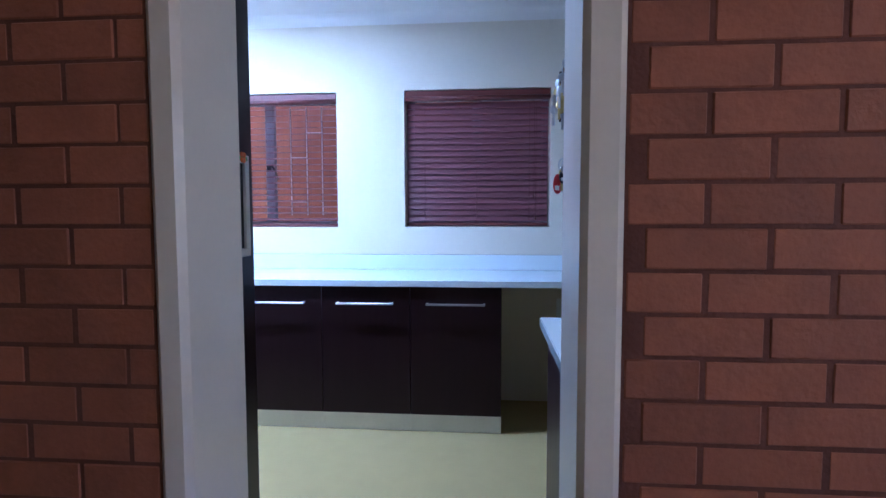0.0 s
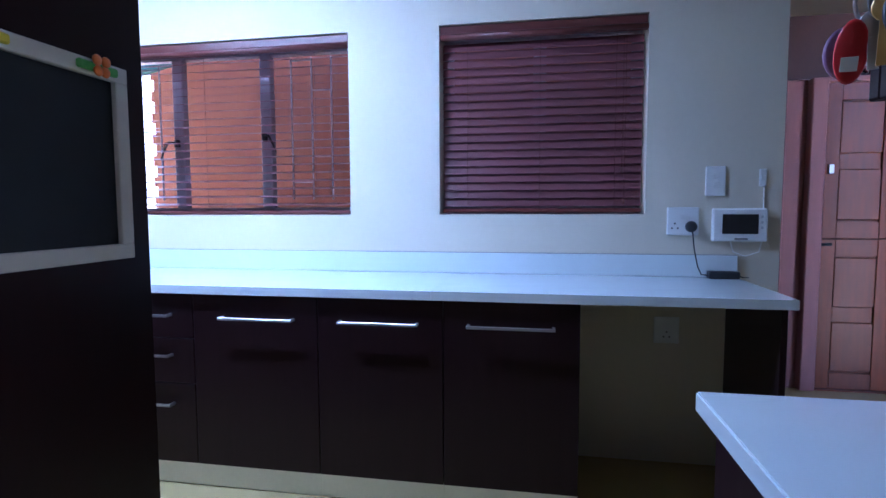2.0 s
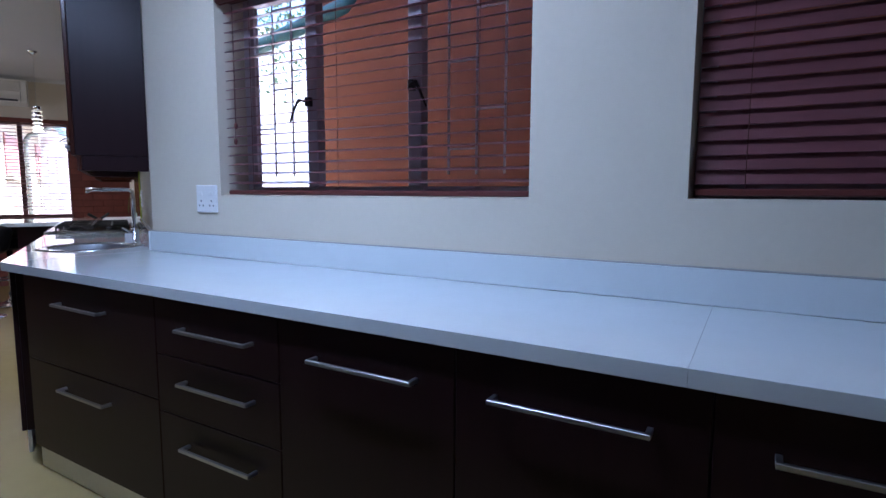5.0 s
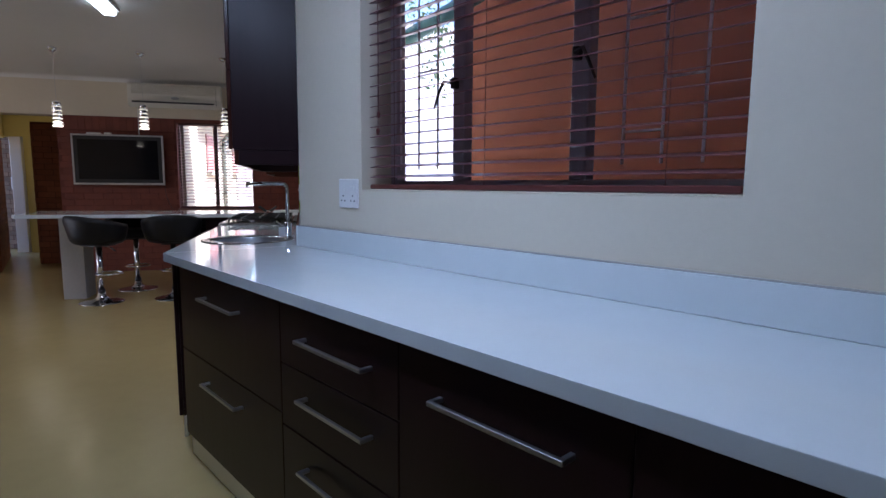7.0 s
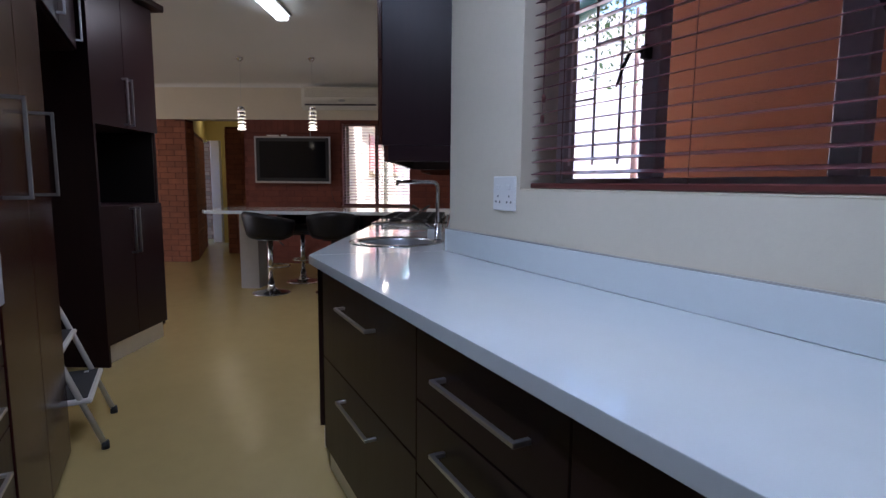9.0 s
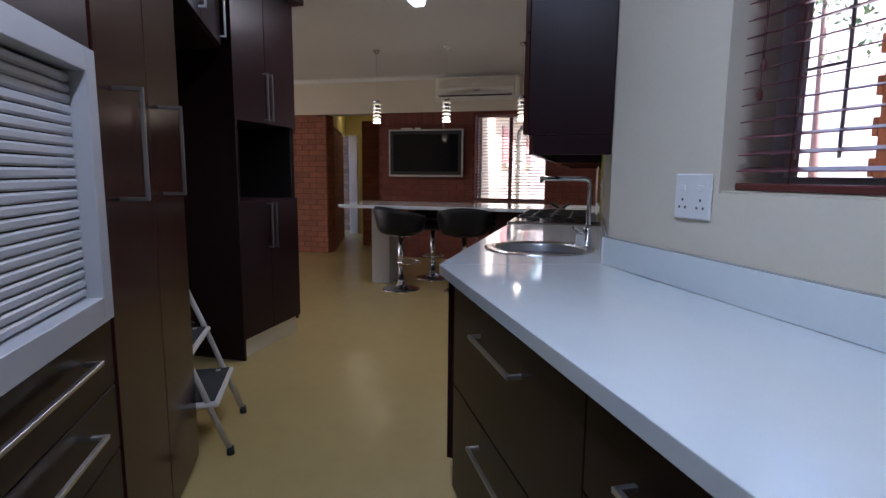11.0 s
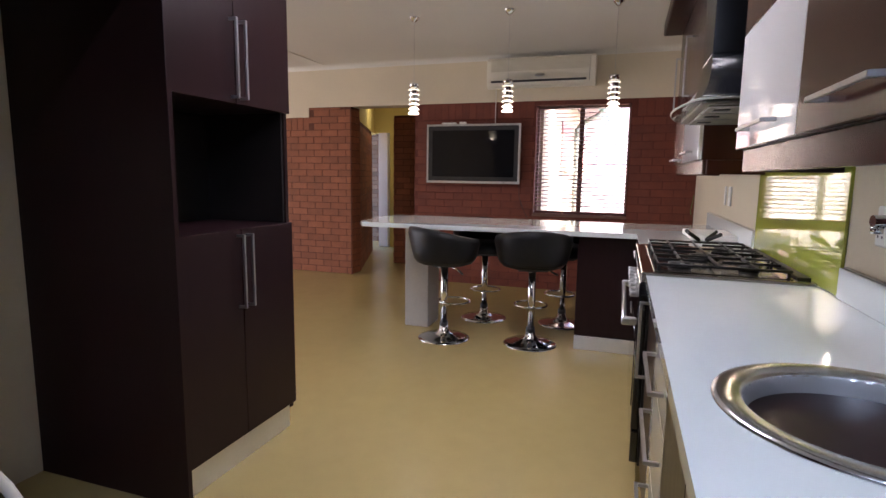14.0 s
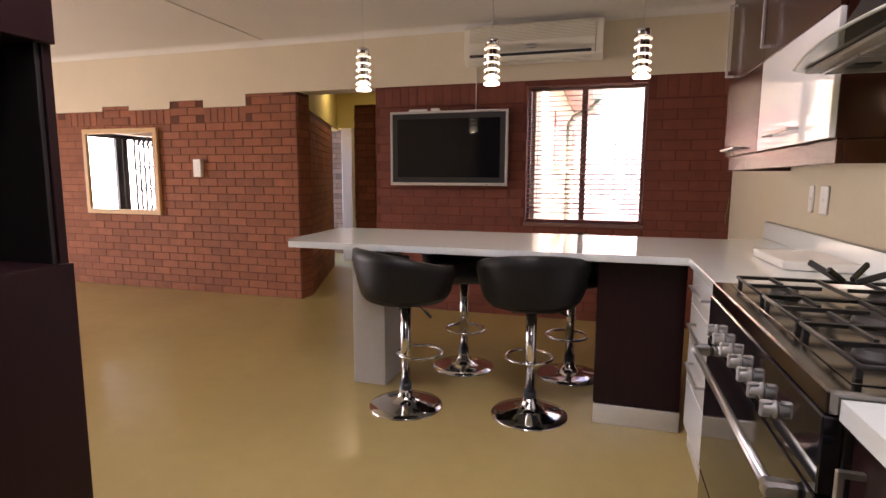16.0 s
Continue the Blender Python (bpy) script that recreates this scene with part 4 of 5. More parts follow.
for a0, a1 in ((A0 + 0.05, A0 + 0.345), (A0 + 0.355, A0 + 0.64), (A0 + 0.65, A1 - 0.05)):
    bm = tube([(0.045, a0, 0.941), (0.045, a1, 0.941), (0.515, a1, 0.941), (0.515, a0, 0.941)], 0.006, 6, closed=True)
    am = (a0 + a1) / 2
    for b0, b1, u0, u1 in ((0.045, 0.235, am, am), (0.30, 0.515, am, am)):
        box(bm, b0, b1, u0 - 0.005, u0 + 0.005, 0.936, 0.947, 0.001)
    for b in (0.14, 0.40):
        box(bm, b - 0.005, b + 0.005, a0, am - 0.03, 0.936, 0.947, 0.001)
        box(bm, b - 0.005, b + 0.005, am + 0.03, a1, 0.936, 0.947, 0.001)
    box(bm, 0.265, 0.275, a0, a1, 0.936, 0.947, 0.001)
    for b in (0.05, 0.51):
        for a in (a0 + 0.02, a1 - 0.02):
            box(bm, b - 0.006, b + 0.006, a - 0.006, a + 0.006, 0.9152, 0.938, 0.001)
    part("pan_support", bm, black_metal, t)
bm = bmesh.new()
for k in range(4):
    box(bm, 0.03, 0.125, -0.006, 0.006, 0.0, 0.018, 0.003, Matrix.Translation((0.30, A1 - 0.19, 0.947)) @ Matrix.Rotation(radians(45 + 90 * k), 4, "Z") @ Matrix.Rotation(radians(-26), 4, "Y"))
part("wok_ring", bm, black_metal, t, "raised cast wok support")

# ---- sink and tap ----
t = thing("sink", "round brushed steel inset sink with a wide rim", "sink", (0.315, 0.565, TOP), ZB)
part("rim", lathe([(0.250, 0.9012), (0.249, 0.905), (0.240, 0.907), (0.205, 0.905), (0.200, 0.902), (0.197, 0.895)], 0.315, 0.565, 56), rim_steel, t, "satin steel rim")
part("bowl", lathe([(0.198, 0.898), (0.193, 0.88), (0.188, 0.80), (0.178, 0.765), (0.155, 0.748), (0.045, 0.742), (0.042, 0.738), (0, 0.738)], 0.315, 0.565, 48), bowl_steel, t)
part("waste", lathe([(0.040, 0.7395), (0.036, 0.7425), (0.02, 0.741), (0, 0.741)], 0.315, 0.565, 20), chrome, t)

t = thing("mixer_tap", "chrome mixer tap with a square swan neck", "tap", (0.525, 0.67, 0.905), ZB)
part("body", lathe([(0, 0.906), (0.027, 0.906), (0.027, 0.912), (0.022, 0.916), (0.022, 0.985), (0.018, 0.992), (0, 0.992)], 0.525, 0.67, 20), chrome, t)
pts = [(0.525, 0.67, 0.99), (0.525, 0.67, 1.185), (0.522, 0.669, 1.203), (0.512, 0.668, 1.213), (0.495, 0.666, 1.216), (0.30, 0.645, 1.216)]
part("spout", tube(pts, 0.0105, 12), chrome, t)
part("nozzle", lathe([(0, 1.195), (0.009, 1.195), (0.010, 1.206), (0, 1.206)], 0.308, 0.646, 12), chrome, t)
part("lever", tube([(0.525, 0.67, 0.96), (0.49, 0.63, 0.975), (0.46, 0.59, 1.0)], [0.011, 0.008, 0.006], 10), chrome, t)
solid("care_tag", boxes((0.474, 0.513, 0.618, 0.6195, 0.91, 0.965), bev=0.0005), white_plastic, "small white paper tag hanging on the tap", "tag", ZB)

# bread board
t = solid("cutting_board", prism([(0.315, 3.235), (0.575, 3.20), (0.575, 3.66), (0.305, 3.66)], TOP + 0.002, TOP + 0.036, 0.004), board_white, "white cutting board lying on the worktop", "cutting board", ZB)


# ---- bar stools ----
def stool():
    t = thing("bar_stool", "black leather tub bar stool on a chrome pedestal", "bar stool", (0, 0, 0), ZA, turn=0.001, group="stools at the breakfast bar")
    part("base", lathe([(0, 0), (0.203, 0), (0.205, 0.005), (0.20, 0.010), (0.15, 0.018), (0.09, 0.032), (0.055, 0.050), (0.040, 0.072), (0.036, 0.10), (0, 0.10)], seg=48), chrome, t, "round trumpet-shaped chrome foot")
    part("collar", lathe([(0.0, 0.10), (0.034, 0.10), (0.034, 0.135), (0.0, 0.135)], seg=24), black_plastic, t, "black plastic collar")
    part("column", lathe([(0, 0.135), (0.0285, 0.135), (0.0285, 0.598), (0, 0.60)], seg=24), chrome, t)
    f = part("footrest", ring(0, 0.095, 0.29, 0.125, 0.0085), chrome, t, "chrome ring footrest")
    part("clamp", boxes((-0.03, 0.03, -0.03, 0.0, 0.28, 0.30), bev=0.004), chrome, f)
    lev = part("lift_lever", tube([(0.02, 0.0, 0.585), (0.12, 0.02, 0.578), (0.16, 0.03, 0.56)], 0.0045, 8), chrome, t)
    part("grip", tube([(0.15, 0.028, 0.565), (0.195, 0.036, 0.54)], [0.009, 0.007], 8), black_plastic, lev)
    part("seat_plate", boxes((-0.11, 0.11, -0.11, 0.11, 0.585, 0.60)), black_metal, t)
    # cushion
    part("seat", lathe([(0, 0.605), (0.19, 0.605), (0.225, 0.625), (0.232, 0.66), (0.21, 0.695), (0.13, 0.708), (0, 0.71)], seg=40), leather, t)
    # wrapped tub back, low at the front ends and high behind
    bm = bmesh.new()
    N = 41
    loops = []
    for k in range(N):
        s = -1 + 2 * k / (N - 1)
        ang = radians(-90 + 128 * s)
        h = 0.195 + 0.095 * (0.5 + 0.5 * math.cos(math.pi * min(1, abs(s) * 0.98))) ** 0.8
        lean = 0.035 * (h / 0.3)
        sec = []
        for z, ri, in ((0.0, 0.225), (0.03, 0.252), (0.3 * h, 0.268), (0.8 * h, 0.268 + lean), (0.97 * h, 0.262 + lean), (h, 0.246 + lean), (0.96 * h, 0.230 + lean), (0.6 * h, 0.222 + lean * 0.6), (0.05, 0.215)):
            squash = 0.94
            sec.append(bm.verts.new((ri * math.cos(ang), ri * squash * math.sin(ang), 0.615 + z * 0.99)))
        loops.append(sec)
    M = len(loops[0])
    for A, B in zip(loops, loops[1:]):
        for j in range(M):
            bm.faces.new((A[j], A[(j + 1) % M], B[(j + 1) % M], B[j])).smooth = True
    bm.faces.new(loops[0])
    bm.faces.new(loops[-1][::-1])
    bmesh.ops.recalc_face_normals(bm, faces=bm.faces[:])
    back = part("backrest", bm, leather, t)
    part("piping", tube([((0.262 + 0.02) * math.cos(radians(-90 + 128 * s)), 0.94 * 0.282 * math.sin(radians(-90 + 128 * s)), 0.605 + 0.03 + 0.6 * (0.195 + 0.095 * (0.5 + 0.5 * math.cos(math.pi * min(1, abs(s) * 0.98))) ** 0.8)) for s in [-1 + k / 15 for k in range(31)]], 0.004, 6), leather, back)
    return t


first = stool()
first.matrix_world = ZB @ pose(-1.40, 3.485, 0, 0, 0, -38)
for b, a, r in ((-0.726, 3.57, 12), (-1.25, 4.19, 200), (-0.56, 4.24, 170)):
    copy_thing(first, ZB @ pose(b, a, 0, 0, 0, r))


# ---- pendants ----
def pendant():
    t = thing("pendant_lamp", "lit steel pendant lamp with stacked glass rings", "pendant lamp", (0, 0, 0), ZA, turn=0.001, group="pendants over the breakfast bar")
    part("ceiling_rose", lathe([(0.045, CEIL), (0.045, CEIL - 0.006), (0.012, CEIL - 0.04), (0.0, CEIL - 0.042)], seg=24), chrome, t)
    part("cable", tube([(0, 0, CEIL - 0.04), (0, 0, 2.07)], 0.0016, 6), steel, t)
    part("cap", lathe([(0, 2.079), (0.010, 2.079), (0.012, 2.072), (0.037, 2.070), (0.038, 2.066), (0.038, 2.028), (0, 2.028)], seg=28), chrome, t)
    part("inner_tube", lathe([(0.0365, 2.027), (0.0365, 1.826), (0.02, 1.826), (0, 1.827)], seg=28), chrome, t, "polished steel inner tube")
    for k, g in enumerate(RING_GLOW):
        z = 2.022 - 0.041 * k
        part("glass_ring", lathe([(0.037, z), (0.0455, z - 0.001), (0.0475, z - 0.0045), (0.0455, z - 0.009), (0.037, z - 0.009)], seg=28), g, t, "lit frosted glass ring")
    part("lit_end", lathe([(0, 1.8255), (0.045, 1.8255), (0.0475, 1.819), (0.045, 1.812), (0, 1.811)], seg=28), pend_glow, t, "bright frosted glass end disc")
    return t


first = pendant()
first.matrix_world = ZB @ pose(-1.885, 4.03, 0)
for b in (-1.055, -0.218):
    copy_thing(first, ZB @ pose(b, 4.03, 0))
for b in (-1.885, -1.055, -0.218):
    area("pendant_light", ZB @ pose(b, 4.03, 1.805), 0.05, 0.05, 0.22, WARM)

# ---- television, air conditioner, mirror ----
t = thing("television", "flat screen television in a silver frame on the brick wall", "television", (-1.763, TVW - 0.06, 1.197), ZB)
tb0, tb1, ta, tz0, tz1 = -2.315, -1.212, TVW - 0.13, 1.197, 1.866
part("case", boxes((tb0 + 0.01, tb1 - 0.01, ta + 0.012, ta + 0.075, tz0 + 0.01, tz1 - 0.01), bev=0.008), black_plastic, t)
part("bezel", boxes((tb0, tb1, ta - 0.006, ta + 0.02, tz1 - 0.022, tz1), (tb0, tb1, ta - 0.006, ta + 0.02, tz0, tz0 + 0.028), (tb0, tb0 + 0.022, ta - 0.006, ta + 0.02, tz0 + 0.028, tz1 - 0.022), (tb1 - 0.022, tb1, ta - 0.006, ta + 0.02, tz0 + 0.028, tz1 - 0.022), bev=0.004), silver, t, "silver frame")
part("inner_bezel", boxes((tb0 + 0.022, tb1 - 0.022, ta, ta + 0.011, tz0 + 0.028, tz1 - 0.022)), black_plastic, t)
part("screen", boxes((tb0 + 0.07, tb1 - 0.07, ta - 0.002, ta - 0.0005, tz0 + 0.075, tz1 - 0.07), bev=0), screen_mat, t)
part("power_button", boxes((-1.40, -1.385, ta - 0.0075, ta - 0.0062, tz0 + 0.010, tz0 + 0.018)), black_plastic, t)
part("wall_bracket", boxes((-1.95, -1.57, ta + 0.076, TVW - 0.001, 1.4, 1.7)), black_metal, t)
solid("sensor_bar", boxes((-2.14, -1.97, ta + 0.02, ta + 0.06, 1.8675, 1.888), bev=0.005), white_plastic, "white sensor bar lying on the television", "sensor bar", ZB)
solid("sensor_bar", boxes((-1.93, -1.85, ta + 0.02, ta + 0.06, 1.8675, 1.893), bev=0.005), white_plastic, "small white box lying on the television", "receiver box", ZB)
base = tube([(-1.53, TVW - 0.012, 2.245), (-1.53, TVW - 0.012, 1.88)], 0.005, 6)
solid("air_conditioner_cable", base, white_plastic, "white cable running down from the air conditioner", "cable", ZB)
solid("television_cable", tube([(-1.24, TVW - 0.012, 1.19), (-1.23, TVW - 0.012, 1.05), (-1.19, TVW - 0.012, 0.93), (-1.12, TVW - 0.012, 0.80)], 0.003, 6), black_plastic, "thin black cable hanging below the television", "cable", ZB)

solid("earth_wire", tube([(0.588, TVW - 0.008, 1.12), (0.578, TVW - 0.012, 1.02), (0.566, TVW - 0.014, 0.96), (0.572, TVW - 0.02, 0.91)], 0.0015, 6), green_plastic, "thin green wire hanging in the brick corner", "wire", ZB)
t = thing("air_conditioner", "aged white split air conditioner high on the wall", "air conditioner", (-1.02, TVW - 0.1, 2.235), ZB)
q0, q1, qz0, qz1 = -1.60, -0.445, 2.235, 2.555
bm = bmesh.new()
sec = [(TVW - 0.001, qz0 + 0.02), (TVW - 0.13, qz0), (TVW - 0.185, qz0 + 0.05), (TVW - 0.195, qz0 + 0.12), (TVW - 0.19, qz1 - 0.03), (TVW - 0.17, qz1), (TVW - 0.001, qz1)]
A = [bm.verts.new((q0, y, z)) for y, z in sec]
B = [bm.verts.new((q1, y, z)) for y, z in sec]
for j in range(len(sec)):
    k = (j + 1) % len(sec)
    bm.faces.new((A[j], A[k], B[k], B[j]))
bm.faces.new(A[::-1])
bm.faces.new(B)
bmesh.ops.recalc_face_normals(bm, faces=bm.faces[:])
bmesh.ops.bevel(bm, geom=bm.edges[:], offset=0.006, segments=2, affect="EDGES")
part("case", bm, ac_plastic, t)
part("grille_backing", boxes((q0 + 0.05, q1 - 0.05, TVW - 0.1935, TVW - 0.188, qz1 - 0.155, qz1 - 0.022), bev=0.001), grille_beige, t)
for k in range(11):
    z = qz1 - 0.03 - 0.0115 * k
    part("grille_slat", boxes((q0 + 0.05, q1 - 0.05, TVW - 0.197, TVW - 0.1895, z - 0.003, z + 0.003), bev=0.001), ac_plastic, t)
bm = bmesh.new()
rows = []
for k in range(21):
    s = k / 20
    x = q0 + 0.06 + (q1 - q0 - 0.12) * s
    top = qz0 + 0.10 + 0.055 * math.sin(math.pi * s)
    rows.append((bm.verts.new((x, TVW - 0.2, qz0 + 0.088)), bm.verts.new((x, TVW - 0.2, top))))
for A, B in zip(rows, rows[1:]):
    bm.faces.new((A[0], B[0], B[1], A[1]))
bmesh.ops.solidify(bm, geom=bm.faces[:], thickness=-0.006)
bmesh.ops.recalc_face_normals(bm, faces=bm.faces[:])
part("front_swoosh", bm, ac_plastic, t)
bm = lathe([(0, 0), (0.052, 0), (0.05, 0.005), (0, 0.006)], seg=24)
bmesh.ops.transform(bm, matrix=Matrix.Translation((-1.02, TVW - 0.2, qz0 + 0.125)) @ Matrix.Rotation(radians(90), 4, "X") @ Matrix.Diagonal((1, 0.36, 1, 1)), verts=bm.verts[:])
part("badge", bm, steel, t, "oval grey badge")
part("outlet_slot", boxes((q0 + 0.05, q1 - 0.09, TVW - 0.196, TVW - 0.15, qz0 + 0.058, qz0 + 0.080)), black_plastic, t)
part("louvre", boxes((q0 + 0.05, q1 - 0.09, TVW - 0.186, TVW - 0.145, qz0 + 0.012, qz0 + 0.018)), ac_plastic, t)
part("side_seam", boxes((q1 - 0.062, q1 - 0.058, TVW - 0.1965, TVW - 0.19, qz0 + 0.05, qz1 - 0.04)), black_plastic, t)
part("mounting_bar", boxes((q0 + 0.05, q1 - 0.1, TVW - 0.03, TVW - 0.001, qz1 + 0.001, qz1 + 0.012)), ac_plastic, t)

t = thing("mirror", "square mirror in a pale pine frame", "mirror", (-5.67, TVW - 0.03, 0.87), ZB)
m0, m1, mz0, mz1 = -6.17, -5.11, 0.84, 1.80
for r in ((m0, m1, mz1 - 0.055, mz1), (m0, m1, mz0, mz0 + 0.055), (m0, m0 + 0.055, mz0 + 0.055, mz1 - 0.055), (m1 - 0.055, m1, mz0 + 0.055, mz1 - 0.055)):
    part("frame_rail", boxes((r[0], r[1], TVW - 0.04, TVW - 0.002, r[2], r[3]), bev=0.005), pine, t)
part("mirror_glass", boxes((m0 + 0.055, m1 - 0.055, TVW - 0.02, TVW - 0.016, mz0 + 0.055, mz1 - 0.055), bev=0), mirror_mat, t)


def little_box(name, label, category, b0, b1, y, z0, z1, d, zone, m=None, front=None, bev=0.006):
    t = thing(name, label, category, ((b0 + b1) / 2, y, z0), zone)
    part("case", boxes((b0, b1, y - d, y, z0, z1), bev=bev), m or white_plastic, t)
    if front:
        part("window", boxes((b0 + 0.03, b1 - 0.03, y - d - 0.004, y - d - 0.0005, z0 + (z1 - z0) * 0.35, z1 - 0.03), bev=0.002), m or white_plastic, t)
    return t


little_box("alarm_detector", "white plastic alarm detector on the brick wall", "alarm detector", -4.635, -4.535, TVW, 1.265, 1.455, 0.05, ZB, front=True)
little_box("alarm_keypad", "white alarm keypad on the passage wall", "keypad", -4.55, -4.42, 8.99, 1.10, 1.33, 0.04, ZB, front=True)


# ---- switches, sockets and intercom ----
def plate(name, label, x0, x1, z0, z1, y, zone, rockers=0, holes=0, axis="y"):
    t = thing(name, label, "socket" if holes else "switch", ((x0 + x1) / 2, y, z0) if axis == "y" else (y, (x0 + x1) / 2, z0), zone)

    def bx(u0, u1, d0, d1, c0, c1, bev=0.002):
        return boxes((u0, u1, y - d1, y - d0, c0, c1) if axis == "y" else (y - d1, y - d0, u0, u1, c0, c1), bev=bev)
    part("plate", bx(x0, x1, 0.001, 0.011, z0, z1, 0.004), white_plastic, t)
    w, h = x1 - x0, z1 - z0
    for k in range(rockers):
        cx = x0 + w * (k + 0.5) / rockers if holes else (x0 + x1) / 2
        cz = z0 + h * 0.68 if holes else z0 + h * (k + 0.5) / rockers * 0.6 + h * 0.2
        part("rocker", bx(cx - 0.011, cx + 0.011, 0.0112, 0.0155, cz - 0.009, cz + 0.009), white_plastic, t)
    for k in range(holes):
        cx, cz = x0 + w * (k + 0.5) / holes, z0 + h * 0.33
        for dx, dz in ((0, 0.012), (-0.013, -0.01), (0.013, -0.01)):
            part("pin_hole", bx(cx + dx - 0.0035, cx + dx + 0.0035, 0.0112, 0.0118, cz + dz - 0.0035, cz + dz + 0.0035, 0), black_plastic, t)
    return t


plate("wall_socket", "white double wall socket with two switches", -2.768, -2.618, 1.108, 1.238, 4.07, ZA, 2, 2)
plate("wall_socket", "white wall socket with a black plug in it", 0.472, 0.612, 1.094, 1.225, 4.07, ZA, 1, 2)
plate("light_switch", "white two-way light switch beside the window", 0.635, 0.722, 1.276, 1.412, 4.07, ZA, 2, 0)
plate("bell_switch", "small white surface switch near the corner", 0.862, 0.894, 1.317, 1.397, 4.07, ZA, 1, 0)
plate("wall_socket", "white wall socket below the worktop", 0.422, 0.536, 0.585, 0.711, 4.051, ZA, 1, 1)
plate("wall_switch", "slim white isolator switch above the worktop", 3.845, 3.895, 1.10, 1.235, 0.60, ZB, 1, 0, axis="x")
plate("wall_switch", "slim white isolator switch above the worktop", 3.66, 3.75, 1.10, 1.235, 0.60, ZB, 1, 0, axis="x")
plate("wall_socket", "white wall socket beside the splashback", 1.27, 1.40, 1.10, 1.215, 0.60, ZB, 2, 2, axis="x")
plate("wall_socket", "white wall socket low on the brick wall", -0.30, -0.17, 0.30, 0.42, TVW - 0.002, ZB, 1, 1)

t = thing("intercom", "white video intercom with a dark screen", "intercom", (0.782, 4.06, 1.068))
part("case", boxes((0.666, 0.898, 4.038, 4.069, 1.068, 1.219), bev=0.006), white_plastic, t)
part("screen", boxes((0.706, 0.858, 4.0355, 4.0378, 1.103, 1.192), bev=0.001), black_glass, t)
part("name_bar", boxes((0.76, 0.815, 4.0362, 4.0378, 1.077, 1.083), bev=0), black_plastic, t)
for z in (1.175, 1.15, 1.125):
    part("button", boxes((0.868, 0.878, 4.0355, 4.0378, z, z + 0.012), bev=0.001), silver, t)
solid("intercom_cable", tube([(0.75, 4.06, 1.068), (0.76, 4.055, 1.02), (0.81, 4.05, 1.0), (0.87, 4.055, 1.02), (0.885, 4.063, 1.08), (0.885, 4.066, 1.32)], 0.0025, 6), white_plastic, "thin white cable looping below the intercom", "cable")
t = thing("power_adapter", "black power adapter lying on the worktop", "power adapter", (0.70, 4.0, TOP))
part("adapter", boxes((0.645, 0.775, 3.99, 4.04, TOP + 0.001, TOP + 0.034), bev=0.005), black_plastic, t)
bm = lathe([(0, 0), (0.024, 0), (0.027, 0.012), (0.022, 0.035), (0.008, 0.045), (0, 0.045)], seg=16)
bmesh.ops.transform(bm, matrix=Matrix.Translation((0.575, 4.058, 1.135)) @ Matrix.Rotation(radians(90), 4, "X"), verts=bm.verts[:])
part("plug", bm, black_plastic, t)
part("lead", tube([(0.577, 4.03, 1.12), (0.585, 4.02, 1.03), (0.598, 4.01, 0.955), (0.615, 4.01, 0.918), (0.648, 4.012, 0.914)], 0.003, 6), black_plastic, t)
part("lead", tube([(0.775, 4.015, 0.912), (0.80, 4.03, 0.905), (0.83, 4.05, 0.903)], 0.003, 6), black_plastic, t)

# ---- chalkboard and keys ----
t = thing("chalkboard", "dark chalkboard in a white frame on the cabinet side", "chalkboard", (-0.94, 2.05, 1.125))
c0, c1, cz0, cz1 = 1.72, 2.375, 1.125, 1.50
for r in ((c0, c1, cz1 - 0.03, cz1), (c0, c1, cz0, cz0 + 0.03), (c0, c0 + 0.03, cz0 + 0.03, cz1 - 0.03), (c1 - 0.03, c1, cz0 + 0.03, cz1 - 0.03)):
    part("frame_rail", boxes((-0.9495, -0.930, r[0], r[1], r[2], r[3]), bev=0.002), white_paint, t)
part("slate", boxes((-0.949, -0.942, c0 + 0.03, c1 - 0.03, cz0 + 0.03, cz1 - 0.03), bev=0), slate_board, t)
for y, m1_, m2_ in ((2.08, yellow_plastic, blue_plastic), (2.295, green_plastic, orange_plastic)):
    g = thing("butterfly_clip", "bright plastic clip on the chalkboard frame", "clip", (-0.925, y, cz1 - 0.01), group="clips on the chalkboard")
    part("peg", boxes((-0.9295, -0.918, y - 0.045, y + 0.045, cz1 - 0.024, cz1 - 0.008), bev=0.003), m1_, g)
    bm = bmesh.new()
    for dy, dz in ((-0.010, 0.010), (0.010, 0.010), (-0.008, -0.009), (0.008, -0.009)):
        b2 = lathe([(0, 0), (0.009, 0), (0.0105, 0.003), (0.0085, 0.006), (0, 0.006)], seg=12)
        bmesh.ops.transform(b2, matrix=Matrix.Translation((-0.9178, y + dy, cz1 - 0.014 + dz)) @ Matrix.Rotation(radians(90), 4, "Y"), verts=b2.verts[:])
        tmp = bpy.data.meshes.new("tmp")
        b2.to_mesh(tmp)
        b2.free()
        bm.from_mesh(tmp)
        bpy.data.meshes.remove(tmp)
    part("flower", bm, m2_, g)

